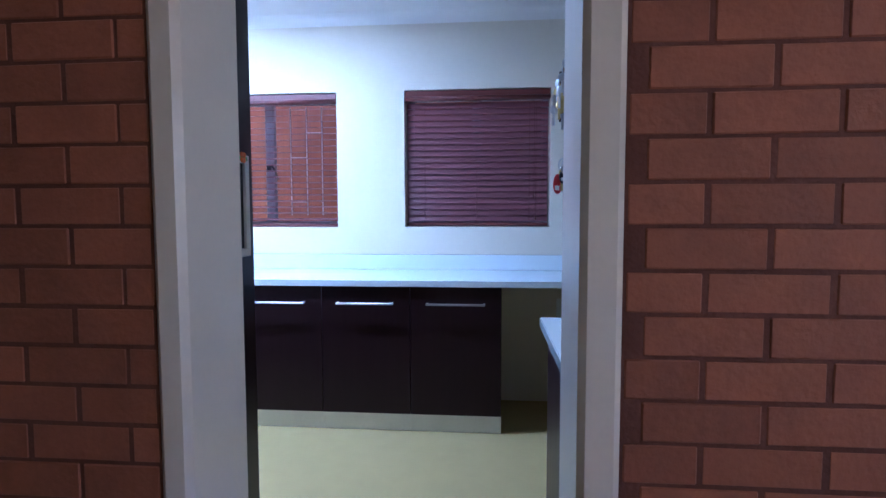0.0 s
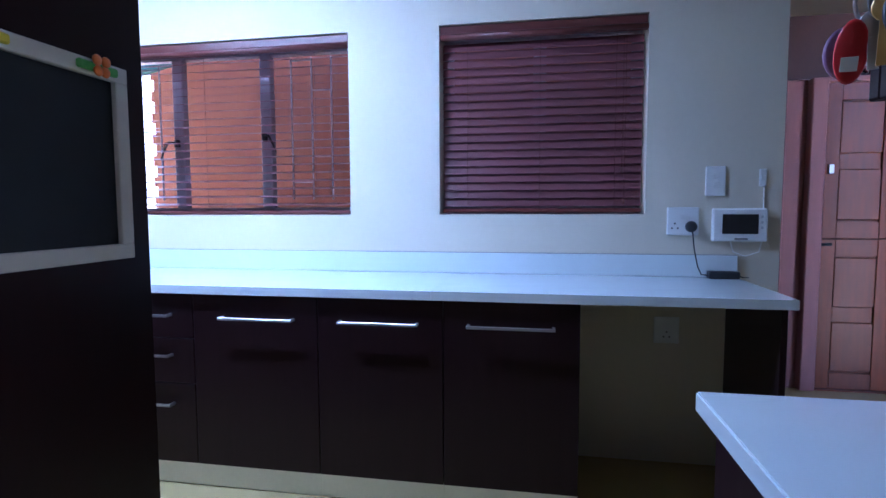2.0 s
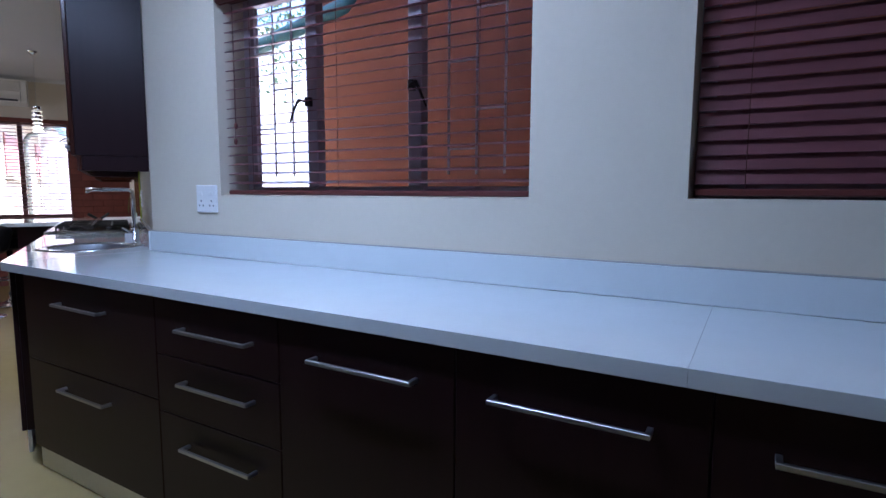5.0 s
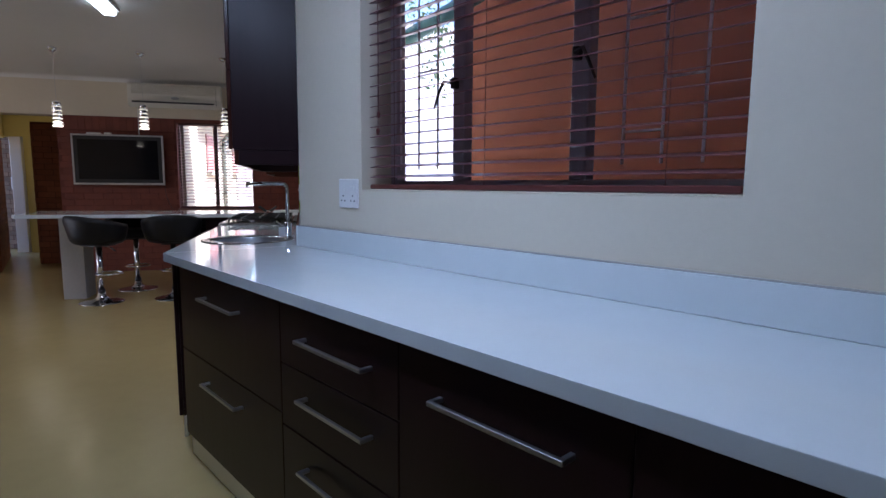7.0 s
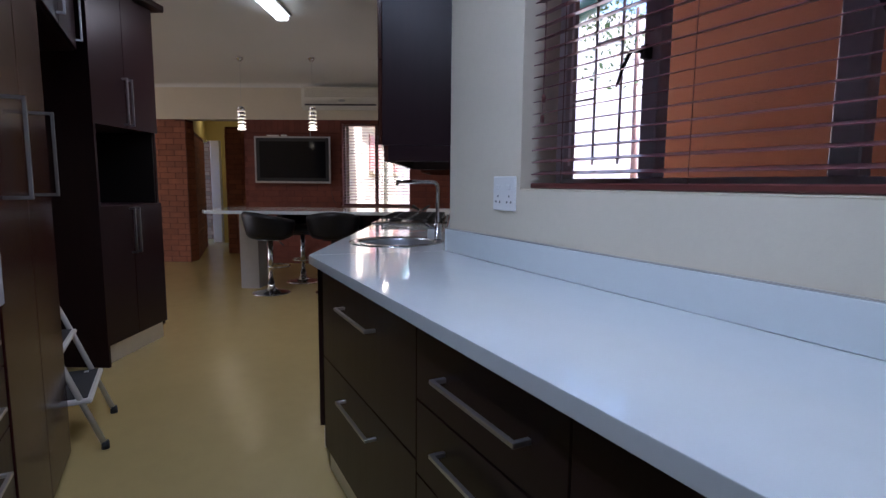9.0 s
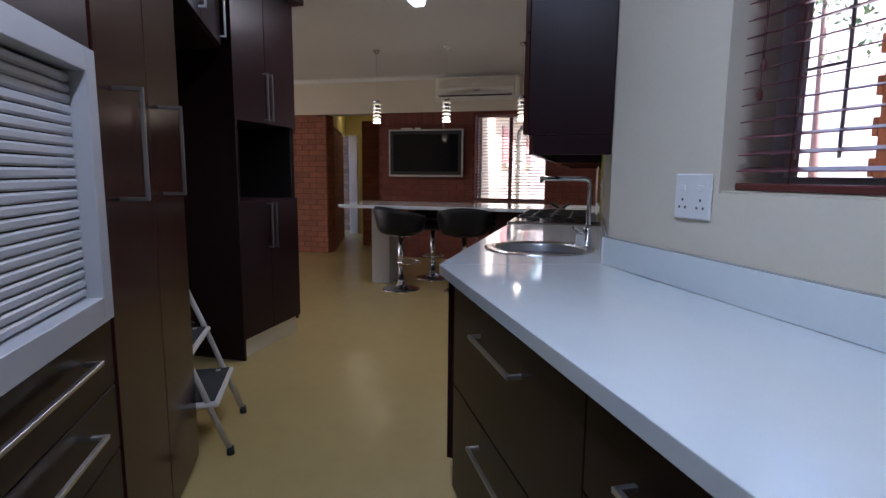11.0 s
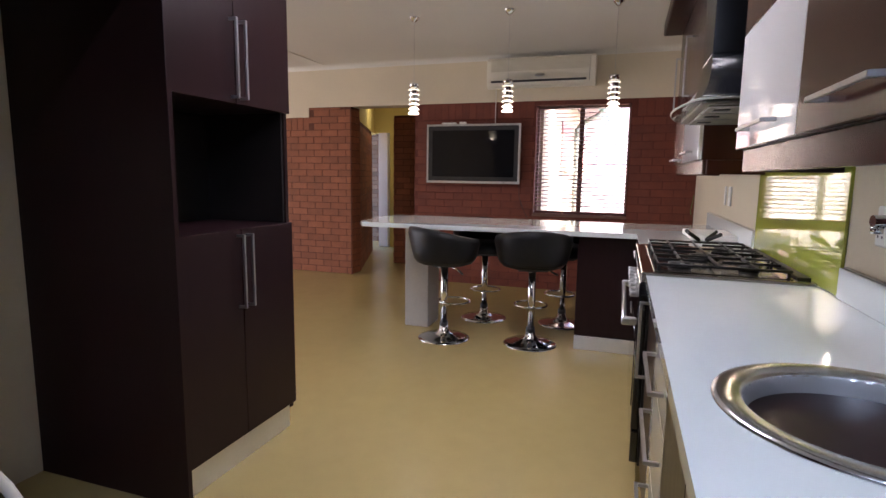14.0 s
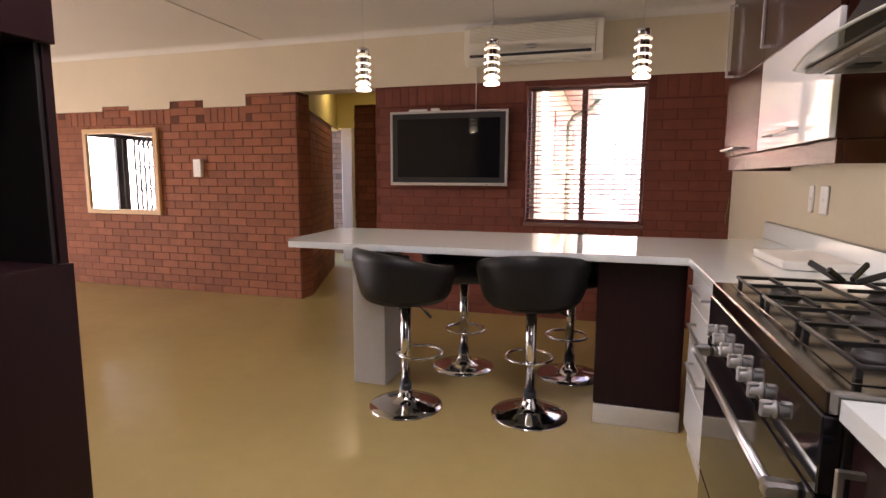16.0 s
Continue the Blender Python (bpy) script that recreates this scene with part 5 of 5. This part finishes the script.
t = thing("wall_cabinet", "dark wenge wall cabinet hung beside the doorway", "wall cabinet", (0.6, 1.88, 1.335))
part("body", boxes((0.23, 1.1, 1.704, 2.05, 1.335, 2.40)), wenge, t)
for u0, u1 in ((0.23, 0.66), (0.66, 1.1)):
    part("door", boxes((u0 + 0.001, u1 - 0.001, 2.052, 2.071, 1.336, 2.398), bev=0.002), wenge, t)
t = thing("key_rack", "grey metal key rack with two rails of hooks", "key rack", (0.21, 1.9, 1.44))
for z in (1.445, 1.70):
    rail = part("rail", boxes((0.2145, 0.2295, 1.73, 2.035, z, z + 0.045), bev=0.004), silver, t)
    for k in range(7):
        y = 1.755 + 0.043 * k
        part("hook", tube([(0.215, y, z + 0.015), (0.195, y, z + 0.004), (0.187, y, z - 0.008), (0.189, y, z - 0.018), (0.20, y, z - 0.015)], 0.0025, 6), steel, rail)


def oval(ry, rz, thick, m):
    """A flat rounded fob that hangs below its origin, thin along x."""
    bm = lathe([(0, -thick / 2), (0.9, -thick / 2), (1.0, -thick / 4), (1.0, thick / 4), (0.9, thick / 2), (0, thick / 2)], seg=20)
    bmesh.ops.transform(bm, matrix=m @ Matrix.Translation((0, 0, -rz)) @ Matrix.Diagonal((1, ry, rz, 1)) @ Matrix.Rotation(radians(90), 4, "Y"), verts=bm.verts[:])
    return bm


def key_bunch(y, z, n, fob, label, seed, size=(0.017, 0.034), ring_r=0.021):
    """A split ring on its hook with keys, and a fob where there is one."""
    rnd = random.Random(seed)
    kx = 0.192 - 0.007 * (seed % 3)
    t = thing("key_bunch", label, "keys", (kx, y, z), group="keys on the rack")
    turn = rnd.uniform(0.5, 1.3)
    c, sn = math.cos(turn), math.sin(turn)
    part("ring", tube([(kx + ring_r * sn * math.cos(g), y + ring_r * c * math.cos(g), z - ring_r + ring_r * math.sin(g)) for g in [2 * math.pi * k / 20 for k in range(20)]], 0.0019, 6, closed=True), steel, t)
    low = z - 2 * ring_r + 0.004
    for k in range(n):
        r = Matrix.Translation((kx - 0.006 * k + 0.012, y + rnd.uniform(-0.014, 0.014), low)) @ Matrix.Rotation(rnd.uniform(-0.5, 0.5), 4, "X") @ Matrix.Rotation(rnd.uniform(0.3, 1.7), 4, "Z")
        bm = oval(0.0115, 0.0125, 0.0022, r)
        box(bm, -0.0009, 0.0009, -0.0042, 0.0042, -0.052 - rnd.uniform(0, 0.01), -0.022, 0.0004, r)
        part("key", bm, (steel, brass, steel, silver, chrome)[(k + seed) % 5], t)
    if fob:
        r = Matrix.Translation((kx - 0.012, y + 0.004, low - 0.006)) @ Matrix.Rotation(rnd.uniform(-0.25, 0.25), 4, "X") @ Matrix.Rotation(rnd.uniform(1.0, 1.5), 4, "Z")
        f = part("fob", oval(size[0], size[1], 0.007, r), fob, t)
        bm = bmesh.new()
        box(bm, 0.0036, 0.0044, -size[0] * 0.5, size[0] * 0.5, -size[1] * 1.6, -size[1] * 1.15, 0.0003, r)
        box(bm, -0.0044, -0.0036, -size[0] * 0.5, size[0] * 0.5, -size[1] * 1.6, -size[1] * 1.15, 0.0003, r)
        part("fob_label", bm, white_plastic, f, "small white paper label")
    return t


for k, (y, n, fob, lab, size) in enumerate((
        (1.755, 4, None, "bunch of steel keys on a split ring", (0.017, 0.034)), (1.798, 4, black_plastic, "keys with a black remote fob", (0.009, 0.020)),
        (1.841, 5, None, "bunch of brass and steel keys", (0.017, 0.034)), (1.884, 4, brown_leather, "keys with a brown leather fob", (0.012, 0.028)),
        (1.927, 5, black_plastic, "keys with a black plastic fob", (0.010, 0.019)), (1.970, 3, red_plastic, "keys with a red plastic fob", (0.0135, 0.029)),
        (2.013, 3, lilac_plastic, "keys with a round lilac photo fob", (0.019, 0.026)))):
    key_bunch(y, 1.437, n, fob, lab, k + 3, size, 0.017 + 0.003 * (k % 2))
rnd = random.Random(11)
for k in range(7):
    y, z, n = 1.755 + 0.043 * k, 1.692, rnd.uniform(0.13, 0.20)
    m = (tan_leather, brown_leather, white_plastic, brown_leather, tan_leather, silver, brown_leather)[k]
    t = thing("key_strap", "worn strap with keys hanging from the upper rail", "key strap", (0.185, y, z - n), group="straps on the rack")
    r = Matrix.Translation((0.184, y, z)) @ Matrix.Rotation(rnd.uniform(-0.12, 0.12), 4, "X") @ Matrix.Rotation(rnd.uniform(0.7, 1.5), 4, "Z")
    bm = bmesh.new()
    for q in range(5):
        w = 0.013 + 0.004 * (q % 2)
        box(bm, -0.0018 + 0.004 * math.sin(q * 1.3), 0.0018 + 0.004 * math.sin(q * 1.3), -w, w, -n * (q + 1) / 5 - 0.002, -n * q / 5, 0.0012, r)
    st = part("strap", bm, m, t)
    for q in range(3):
        r2 = Matrix.Translation((0.172 - 0.008 * q, y + rnd.uniform(-0.015, 0.015), z - rnd.uniform(0.03, 0.10))) @ Matrix.Rotation(rnd.uniform(-0.4, 0.4), 4, "X") @ Matrix.Rotation(rnd.uniform(0.3, 1.5), 4, "Z")
        bm = oval(0.0115, 0.0125, 0.0022, r2)
        box(bm, -0.0009, 0.0009, -0.0042, 0.0042, -0.058, -0.022, 0.0004, r2)
        part("key", bm, (steel, brass, silver)[q], t)

# ---- step stool ----
t = thing("step_stool", "white folding step stool with black rubber treads", "step stool", (-4.05, 2.35, 0), ZA)
XL, XR = -4.145, -3.72
for x in (XL + 0.02, XR - 0.02):
    part("rear_leg", tube([(x, 2.10, 0.02), (x, 2.40, 0.50)], 0.0115, 10), black_metal, t)
arch = [(XL, 2.61, 0.02), (XL, 2.43, 0.52), (XL + 0.01, 2.40, 0.60), (XL + 0.05, 2.385, 0.675), (XL + 0.10, 2.38, 0.705), (XL + 0.16, 2.378, 0.715)]
arch += [(XR + XL - x, y, z) for x, y, z in arch[::-1]]
part("front_frame", tube(arch, 0.0125, 10), white_paint, t, "white tubular frame with an arched grip")
for y0, y1, z in ((2.33, 2.575, 0.225), (2.27, 2.475, 0.445)):
    s = part("tread", boxes((XL - 0.015, XR + 0.015, y0, y1, z, z + 0.022), bev=0.006), white_paint, t)
    part("rubber_mat", boxes((XL + 0.005, XR - 0.005, y0 + 0.015, y1 - 0.018, z + 0.0222, z + 0.027), bev=0.002), rubber, s, "black rubber mat")
    part("label", boxes((XL + 0.025, XL + 0.055, y1 - 0.075, y1 - 0.055, z + 0.0272, z + 0.0277), bev=0), silver, s, "small printed label")
for x, y in ((XL, 2.612), (XR, 2.612), (XL + 0.02, 2.098), (XR - 0.02, 2.098)):
    part("rubber_foot", lathe([(0, 0), (0.017, 0), (0.016, 0.035), (0, 0.035)], x, y, 12), rubber, t)

# ---- doors ----
t = thing("door_frame", "white painted steel door frame in the brick doorway", "door frame", (-0.25, 1.57, 0), kind="structure")
for x0, x1, xi in ((-0.71, -0.64, -0.64), (0.143, 0.225, 0.143)):
    part("jamb", boxes((x0, x1, 1.44, 1.708, 0, 2.06), bev=0.014), warm_lit_enamel, t)
part("head", boxes((-0.71, 0.225, 1.44, 1.708, 2.061, 2.12), bev=0.004), warm_lit_enamel, t)

t = thing("stable_door", "orange-brown panelled wooden stable door, closed", "door", (2.1, 5.35, 0), kind="structure")
for nm, z0, z1 in (("lower_leaf", 0.01, 1.012), ("upper_leaf", 1.018, 2.02)):
    leaf = part(nm, boxes((1.71, 2.50, 5.335, 5.36, z0, z1), bev=0.002), door_wood, t)
    zc = [(z0 + 0.12, (z0 + z1) / 2 - 0.05), ((z0 + z1) / 2 + 0.05, z1 - 0.12)]
    for x0, x1 in ((1.80, 2.05), (2.16, 2.41)):
        for a, b in zc:
            part("panel", boxes((x0, x1, 5.319, 5.3345, a, b), bev=0.012), door_wood, leaf)
    for x0, x1, a, b in ((1.71, 1.80, z0, z1), (2.41, 2.50, z0, z1), (2.05, 2.16, z0, z1), (1.80, 2.05, z0, z0 + 0.11), (2.16, 2.41, z0, z0 + 0.11), (1.80, 2.05, z1 - 0.11, z1), (2.16, 2.41, z1 - 0.11, z1)):
        part("rail", boxes((x0, x1, 5.317, 5.3345, a, b), bev=0.003), door_wood, leaf)
part("rebate", boxes((1.712, 2.498, 5.3605, 5.372, 0.94, 1.09), bev=0.001), door_wood, t)
part("threshold", boxes((1.703, 2.50, 5.29, 5.40, 0.0005, 0.0095), bev=0.001), door_wood, t)
part("bolt", tube([(1.70, 5.305, 0.975), (1.77, 5.30, 0.98)], 0.009, 8), black_metal, t)
part("lock", boxes((1.735, 1.765, 5.30, 5.317, 1.44, 1.50), bev=0.003), steel, t)
t2 = thing("door_frame", "pink-brown timber frame of the stable door", "door frame", (1.55, 5.3, 0), kind="structure")
for x0, x1, y0 in ((1.40, 1.47, 5.29), (1.472, 1.60, 5.32), (1.602, 1.70, 5.27)):
    part("jamb_moulding", boxes((x0, x1, y0, 5.42, 0, 2.05), bev=0.008), pink_frame, t2)
part("jamb", boxes((2.502, 2.56, 5.29, 5.42, 0, 2.05), bev=0.006), pink_frame, t2)
part("head", boxes((1.701, 2.501, 5.29, 5.42, 2.022, 2.058), bev=0.006), pink_frame, t2)

# sliding door of the lounge, seen in the mirror
t = thing("sliding_door", "dark aluminium glass sliding door with a security gate", "sliding door", (-8.7, 2.4, 0), ZB, kind="structure")
for a, w in ((0.6, 0.06), (1.3, 0.06), (2.70, 0.10), (2.82, 0.12), (4.14, 0.06)):
    part("stile", boxes((-8.72, -8.66, a, a + w, 0.03, 2.01)), black_metal, t)
part("rail", boxes((-8.72, -8.66, 0.66, 4.14, 1.93, 2.01)), black_metal, t)
part("rail", boxes((-8.72, -8.66, 0.66, 4.14, 0.03, 0.09)), black_metal, t)
t = thing("security_gate", "folded black trellis security gate at the sliding door", "security gate", (-8.56, 1.4, 0), ZB)
for k in range(8):
    a = 1.90 + 0.105 * k
    part("upright", boxes((-8.57, -8.552, a, a + 0.034, 0.03, 1.98)), black_metal, t)
bm = bmesh.new()
for k in range(7):
    for j in range(5):
        a, z = 1.917 + 0.105 * k, 0.2 + 0.4 * j
        tube([(-8.545, a, z), (-8.545, a + 0.105, z + 0.13)], 0.010, 5, bm)
        tube([(-8.535, a, z + 0.13), (-8.535, a + 0.105, z)], 0.010, 5, bm)
part("lattice", bm, black_metal, t)

# ---- ceiling lights ----
for nm, m, g in (("scullery", pose(-1.85, 3.05, 0), tube_glow), ("kitchen", ZB @ pose(-0.85, 1.80, 0, 0, 0, 90), tube_glow_warm)):
    t = thing("ceiling_light", "white fluorescent ceiling light with a lit diffuser", "ceiling light", (0, 0, 0), ZA, turn=0.001)
    t.matrix_world = m
    hl = 0.8 if nm == "scullery" else 0.62
    part("housing", boxes((-hl, hl, -0.07, 0.07, CEIL - 0.03, CEIL - 0.001), bev=0.005), white_plastic, t)
    part("diffuser", boxes((0.02 - hl, hl - 0.02, -0.05, 0.05, CEIL - 0.07, CEIL - 0.031), bev=0.012), g, t)

# ---- outside ----
t = thing("terracotta_house_wall", "terracotta plastered wall close outside the window", "garden wall", (-1.0, 5.4, -0.15))
part("wall", boxes((-3.16, 0.855, 5.3, 5.5, -0.15, 4.2), bev=0.004), terracotta, t)
for k in range(28):
    if k % 2:
        part("quoin", boxes((-3.19, -3.16, 5.302, 5.49, 0.3 + 0.085 * k, 0.38 + 0.085 * k), bev=0.004), terracotta, t)
solid("downpipe", tube([(-2.72, 5.22, 2.95), (-2.72, 5.22, 2.50), (-2.80, 5.2, 2.40), (-3.6, 5.0, 2.12), (-4.6, 4.85, 1.90)], 0.05, 12), teal_paint, "teal painted pipe crossing outside the window", "pipe")
t = thing("neighbour_house", "pale yellow rendered house wing with brown windows", "house", (-2.6, 9.0, -0.15), ZB)
part("wall", boxes((-2.6, -1.02, 5.92, 12.45, -0.15, 2.555), bev=0.003), pale_render, t)
part("roof", prism([(-2.8, 6.9), (-0.55, 6.9), (-0.55, 12.45), (-2.8, 12.45)], 2.56, 2.68, 0.003), brown_frame, t)
for a, e, z0, z1 in ((7.75, 9.1, 1.45, 2.10), (11.5, 12.4, 1.50, 2.20)):
    w = part("window", boxes((-1.019, -1.0, a, e, z0, z1), bev=0.002), pink_frame, t)
    part("pane", boxes((-0.9995, -0.995, a + 0.06, e - 0.06, z0 + 0.06, z1 - 0.06), bev=0), pink_frame, w, "drawn pinkish curtain behind the pane")
    part("sill", boxes((-1.019, -0.93, a - 0.05, e + 0.05, z0 - 0.08, z0 - 0.015), bev=0.004), pale_render, w)
solid("downpipe", tube([(-0.52, 9.55, 2.46), (-0.60, 9.55, 2.36), (-0.88, 9.55, 2.22), (-0.95, 9.55, 2.12), (-0.95, 9.55, -0.14)], 0.045, 12), pipe_grey, "grey-green downpipe on the pale house wall", "pipe", ZB)
solid("gutter", boxes((-0.60, -0.46, 6.9, 12.4, 2.46, 2.55), bev=0.01), teal_paint, "teal painted gutter along the eaves", "gutter", ZB)
# added wall: its pale face replaces the glaring yard and sky
t = thing("garden_wall", "tall pale wall added to stand in for the overexposed yard and sky", "garden wall", (2.5, 12.6, -0.15), ZB)
part("wall", boxes((-1.015, 9.0, 12.5, 12.7, -0.15, 5.6), bev=0.004), glare_white, t)
part("coping", boxes((-1.015, 9.0, 12.47, 12.73, 5.601, 5.65), bev=0.004), glare_white, t)


def bush(name, label, at, r, n, zone, seed):
    rnd = random.Random(seed)
    t = thing(name, label, "tree", at, zone)
    cx, cy, z = at
    part("trunk", tube([(cx, cy, z), (cx + 0.05, cy, z + 1.0), (cx, cy + 0.1, z + 4.4)], [0.09, 0.07, 0.03], 10), brown_frame, t)
    bm = bmesh.new()
    for k in range(n):
        v = Vector((rnd.gauss(0, 1), rnd.gauss(0, 1), rnd.gauss(0, 0.8))).normalized() * r * rnd.uniform(0.45, 1.1)
        p = Vector((cx, cy, z + 4.5)) + v
        a, b = Vector((rnd.gauss(0, 1), rnd.gauss(0, 1), rnd.gauss(0, 1))).normalized(), Vector((rnd.gauss(0, 1), rnd.gauss(0, 1), rnd.gauss(0, 1))).normalized()
        s = rnd.uniform(0.035, 0.075)
        bm.faces.new([bm.verts.new(q) for q in (p - a * s, p + b * s * 0.5, p + a * s, p - b * s * 0.5)])
    part("crown", bm, leaf_mat, t)


bush("tree", "leafy green tree beyond the scullery window", (3.7, 7.4, -0.15), 1.4, 1500, ZB, 5)

# ---- bricks ----
BRICK_MESH = {}
BL, BH, JT = 0.2235, 0.077, 0.0065
PIECES = {}


def brick_mesh(l, h, material):
    key = (round(l, 2), round(h, 3), material.name)
    if key not in BRICK_MESH:
        bm = bmesh.new()
        box(bm, -key[0] / 2, key[0] / 2, 0, 0.03, -h / 2, h / 2, 0.003)
        BRICK_MESH[key] = mesh_of("brick", bm, material)
    return BRICK_MESH[key]


def brick_rows(u0, u1, z0, z1, holes, shift=0.0, skip=None):
    """Stretcher bond: (centre u, centre z, length, height) of every brick between u0 and u1."""
    out, n, z = [], 0, z0 + JT / 2 + BH / 2
    while z + BH / 2 <= z1 + 0.001:
        spans = [(u0, u1)]
        for h in holes:
            if h[2] - 0.02 < z < h[3] + 0.02:
                spans = [s for a, b in spans for s in ((a, min(b, h[0])), (max(a, h[1]), b)) if s[1] - s[0] > 0.03]
        for a, b in spans:
            u = math.floor((a - shift) / (BL + JT)) * (BL + JT) + shift + (0.5 * (BL + JT) if n % 2 else 0) - (BL + JT)
            while u < b:
                l, r = max(u, a) + JT / 2, min(u + BL + JT, b) - JT / 2
                if r - l > 0.03 and not (skip and skip((l + r) / 2, z)):
                    out.append(((l + r) / 2, z, r - l, BH))
                u += BL + JT
        z += BH + JT
        n += 1
    return out


def lay(wall, rows, face, place, near, material, joined):
    """Bricks on a wall: the nearest 300 as parts, the others joined. place(u, z) gives the pose; near(u, z) sorts."""
    rows = sorted(rows, key=lambda r: near(r[0], r[1]))
    rnd = random.Random(len(rows))
    inv = wall.matrix_world.inverted()
    rest = bmesh.new() if len(rows) > 300 else None
    for k, (u, z, l, h) in enumerate(rows):
        m = inv @ place(u, z) @ Matrix.Translation((0, rnd.uniform(0, 0.003), 0)) @ Matrix.Rotation(radians(rnd.uniform(-0.5, 0.5)), 4, "Y")
        if k < 300:
            ob = new("brick", brick_mesh(l, h, material))
            ob.parent = wall
            ob.matrix_local = m
        else:
            vs = bmesh.ops.create_cube(rest, size=1.0, matrix=m @ Matrix.Translation((0, 0.015, 0)) @ Matrix.Diagonal((l, 0.03, h, 1)))["verts"]
    if rest:
        ob = new("brickwork", mesh_of("brickwork", rest, joined))
        ob.parent = wall
        tagged(ob, kind="stuff")


lay(wall_entry, brick_rows(-2.2, 1.9, 0.0045, CEIL, [(-0.712, 0.227, 0, 2.12)], shift=0.26), 1.45,
    lambda u, z: Matrix.Translation((u, 1.45, z)), lambda u, z: (u + 0.2) ** 2 + (z - 1.25) ** 2, brick, brick_far)
SOLDIER = [(-4.50, -3.975), (-5.497, -4.935), (-6.45, -5.877)]
TOPS = lambda u: 2.108 if u > -3.975 else 2.075 if -4.935 < u < -4.50 else 2.045 if -5.877 < u < -5.497 else 1.995
mrows = brick_rows(-8.5, -3.385, 0.0, 2.115, [], shift=0.0, skip=lambda u, z: z + 0.025 > (1.83 if any(a < u < b for a, b in SOLDIER) else TOPS(u)))
for a, b in SOLDIER:
    n = int((b - a) / (BH + JT))
    mrows += [(a + (b - a) * (k + 0.5) / n, 1.916, BH, 0.155) for k in range(n)]
mrows += [(-5.687 + 0.19 * s, 2.0245, 0.18, 0.034) for s in (-0.5, 0.5)] + [(-3.865 + 0.224 * k, 2.098, 0.216, 0.022) for k in range(2)]
lay(wall_mirror, mrows, TVW, lambda u, z: ZB @ Matrix.Translation((u, TVW, z)), lambda u, z: abs(u + 3.4) + 0.2 * abs(z - 1.2), brick, brick_far)
trows = brick_rows(-2.515, 0.598, 0.0, 1.93, [(W3[0] - 0.004, W3[1] + 0.004, W3[2] - 0.035, W3[3])], shift=0.05)
trows += [(-2.47 + (BH + JT) * k, 1.932 + 0.089, BH, 0.176) for k in range(37) if not W3[0] - 0.05 < -2.47 + (BH + JT) * k < W3[1] + 0.05]
lay(wall_tv, trows, TVW, lambda u, z: ZB @ Matrix.Translation((u, TVW, z)), lambda u, z: -z - 0.3 * abs(u + 1.2), brick_dark, brick_dark_far)
lay(rec, brick_rows(-3.26, -2.3, 0, 2.115, []), 6.7, lambda u, z: ZB @ Matrix.Translation((u, 6.70, z)), lambda u, z: z, brick, brick_far)
# reveal of the pier beside the opening
prow = brick_rows(TVW + 0.01, TVW + 0.24, 0, 2.115, [], shift=TVW)
lay(wall_mirror, prow, 0, lambda u, z: ZB @ Matrix.Translation((-3.372, u, z)) @ Matrix.Rotation(radians(90), 4, "Z"), lambda u, z: z, brick, brick_far)
d = Vector((-0.72, 1.84, 0)).normalized()
ang = math.atan2(d.y, d.x)
lay(wall_pass, brick_rows(0, 1.95, 0, 1.98, []), 0, lambda u, z: ZB @ Matrix.Translation(Vector((-3.392, 5.914, z)) + d * u) @ Matrix.Rotation(ang, 4, "Z") @ Matrix.Translation((0, -0.008, 0)), lambda u, z: u, brick, brick_far)
lay(wall_pe, brick_rows(-4.9, -3.9, 0, 2.3, []), 0, lambda u, z: ZB @ Matrix.Translation((u, 8.992, z)), lambda u, z: abs(z - 1.2), brick_grey, brick_grey)
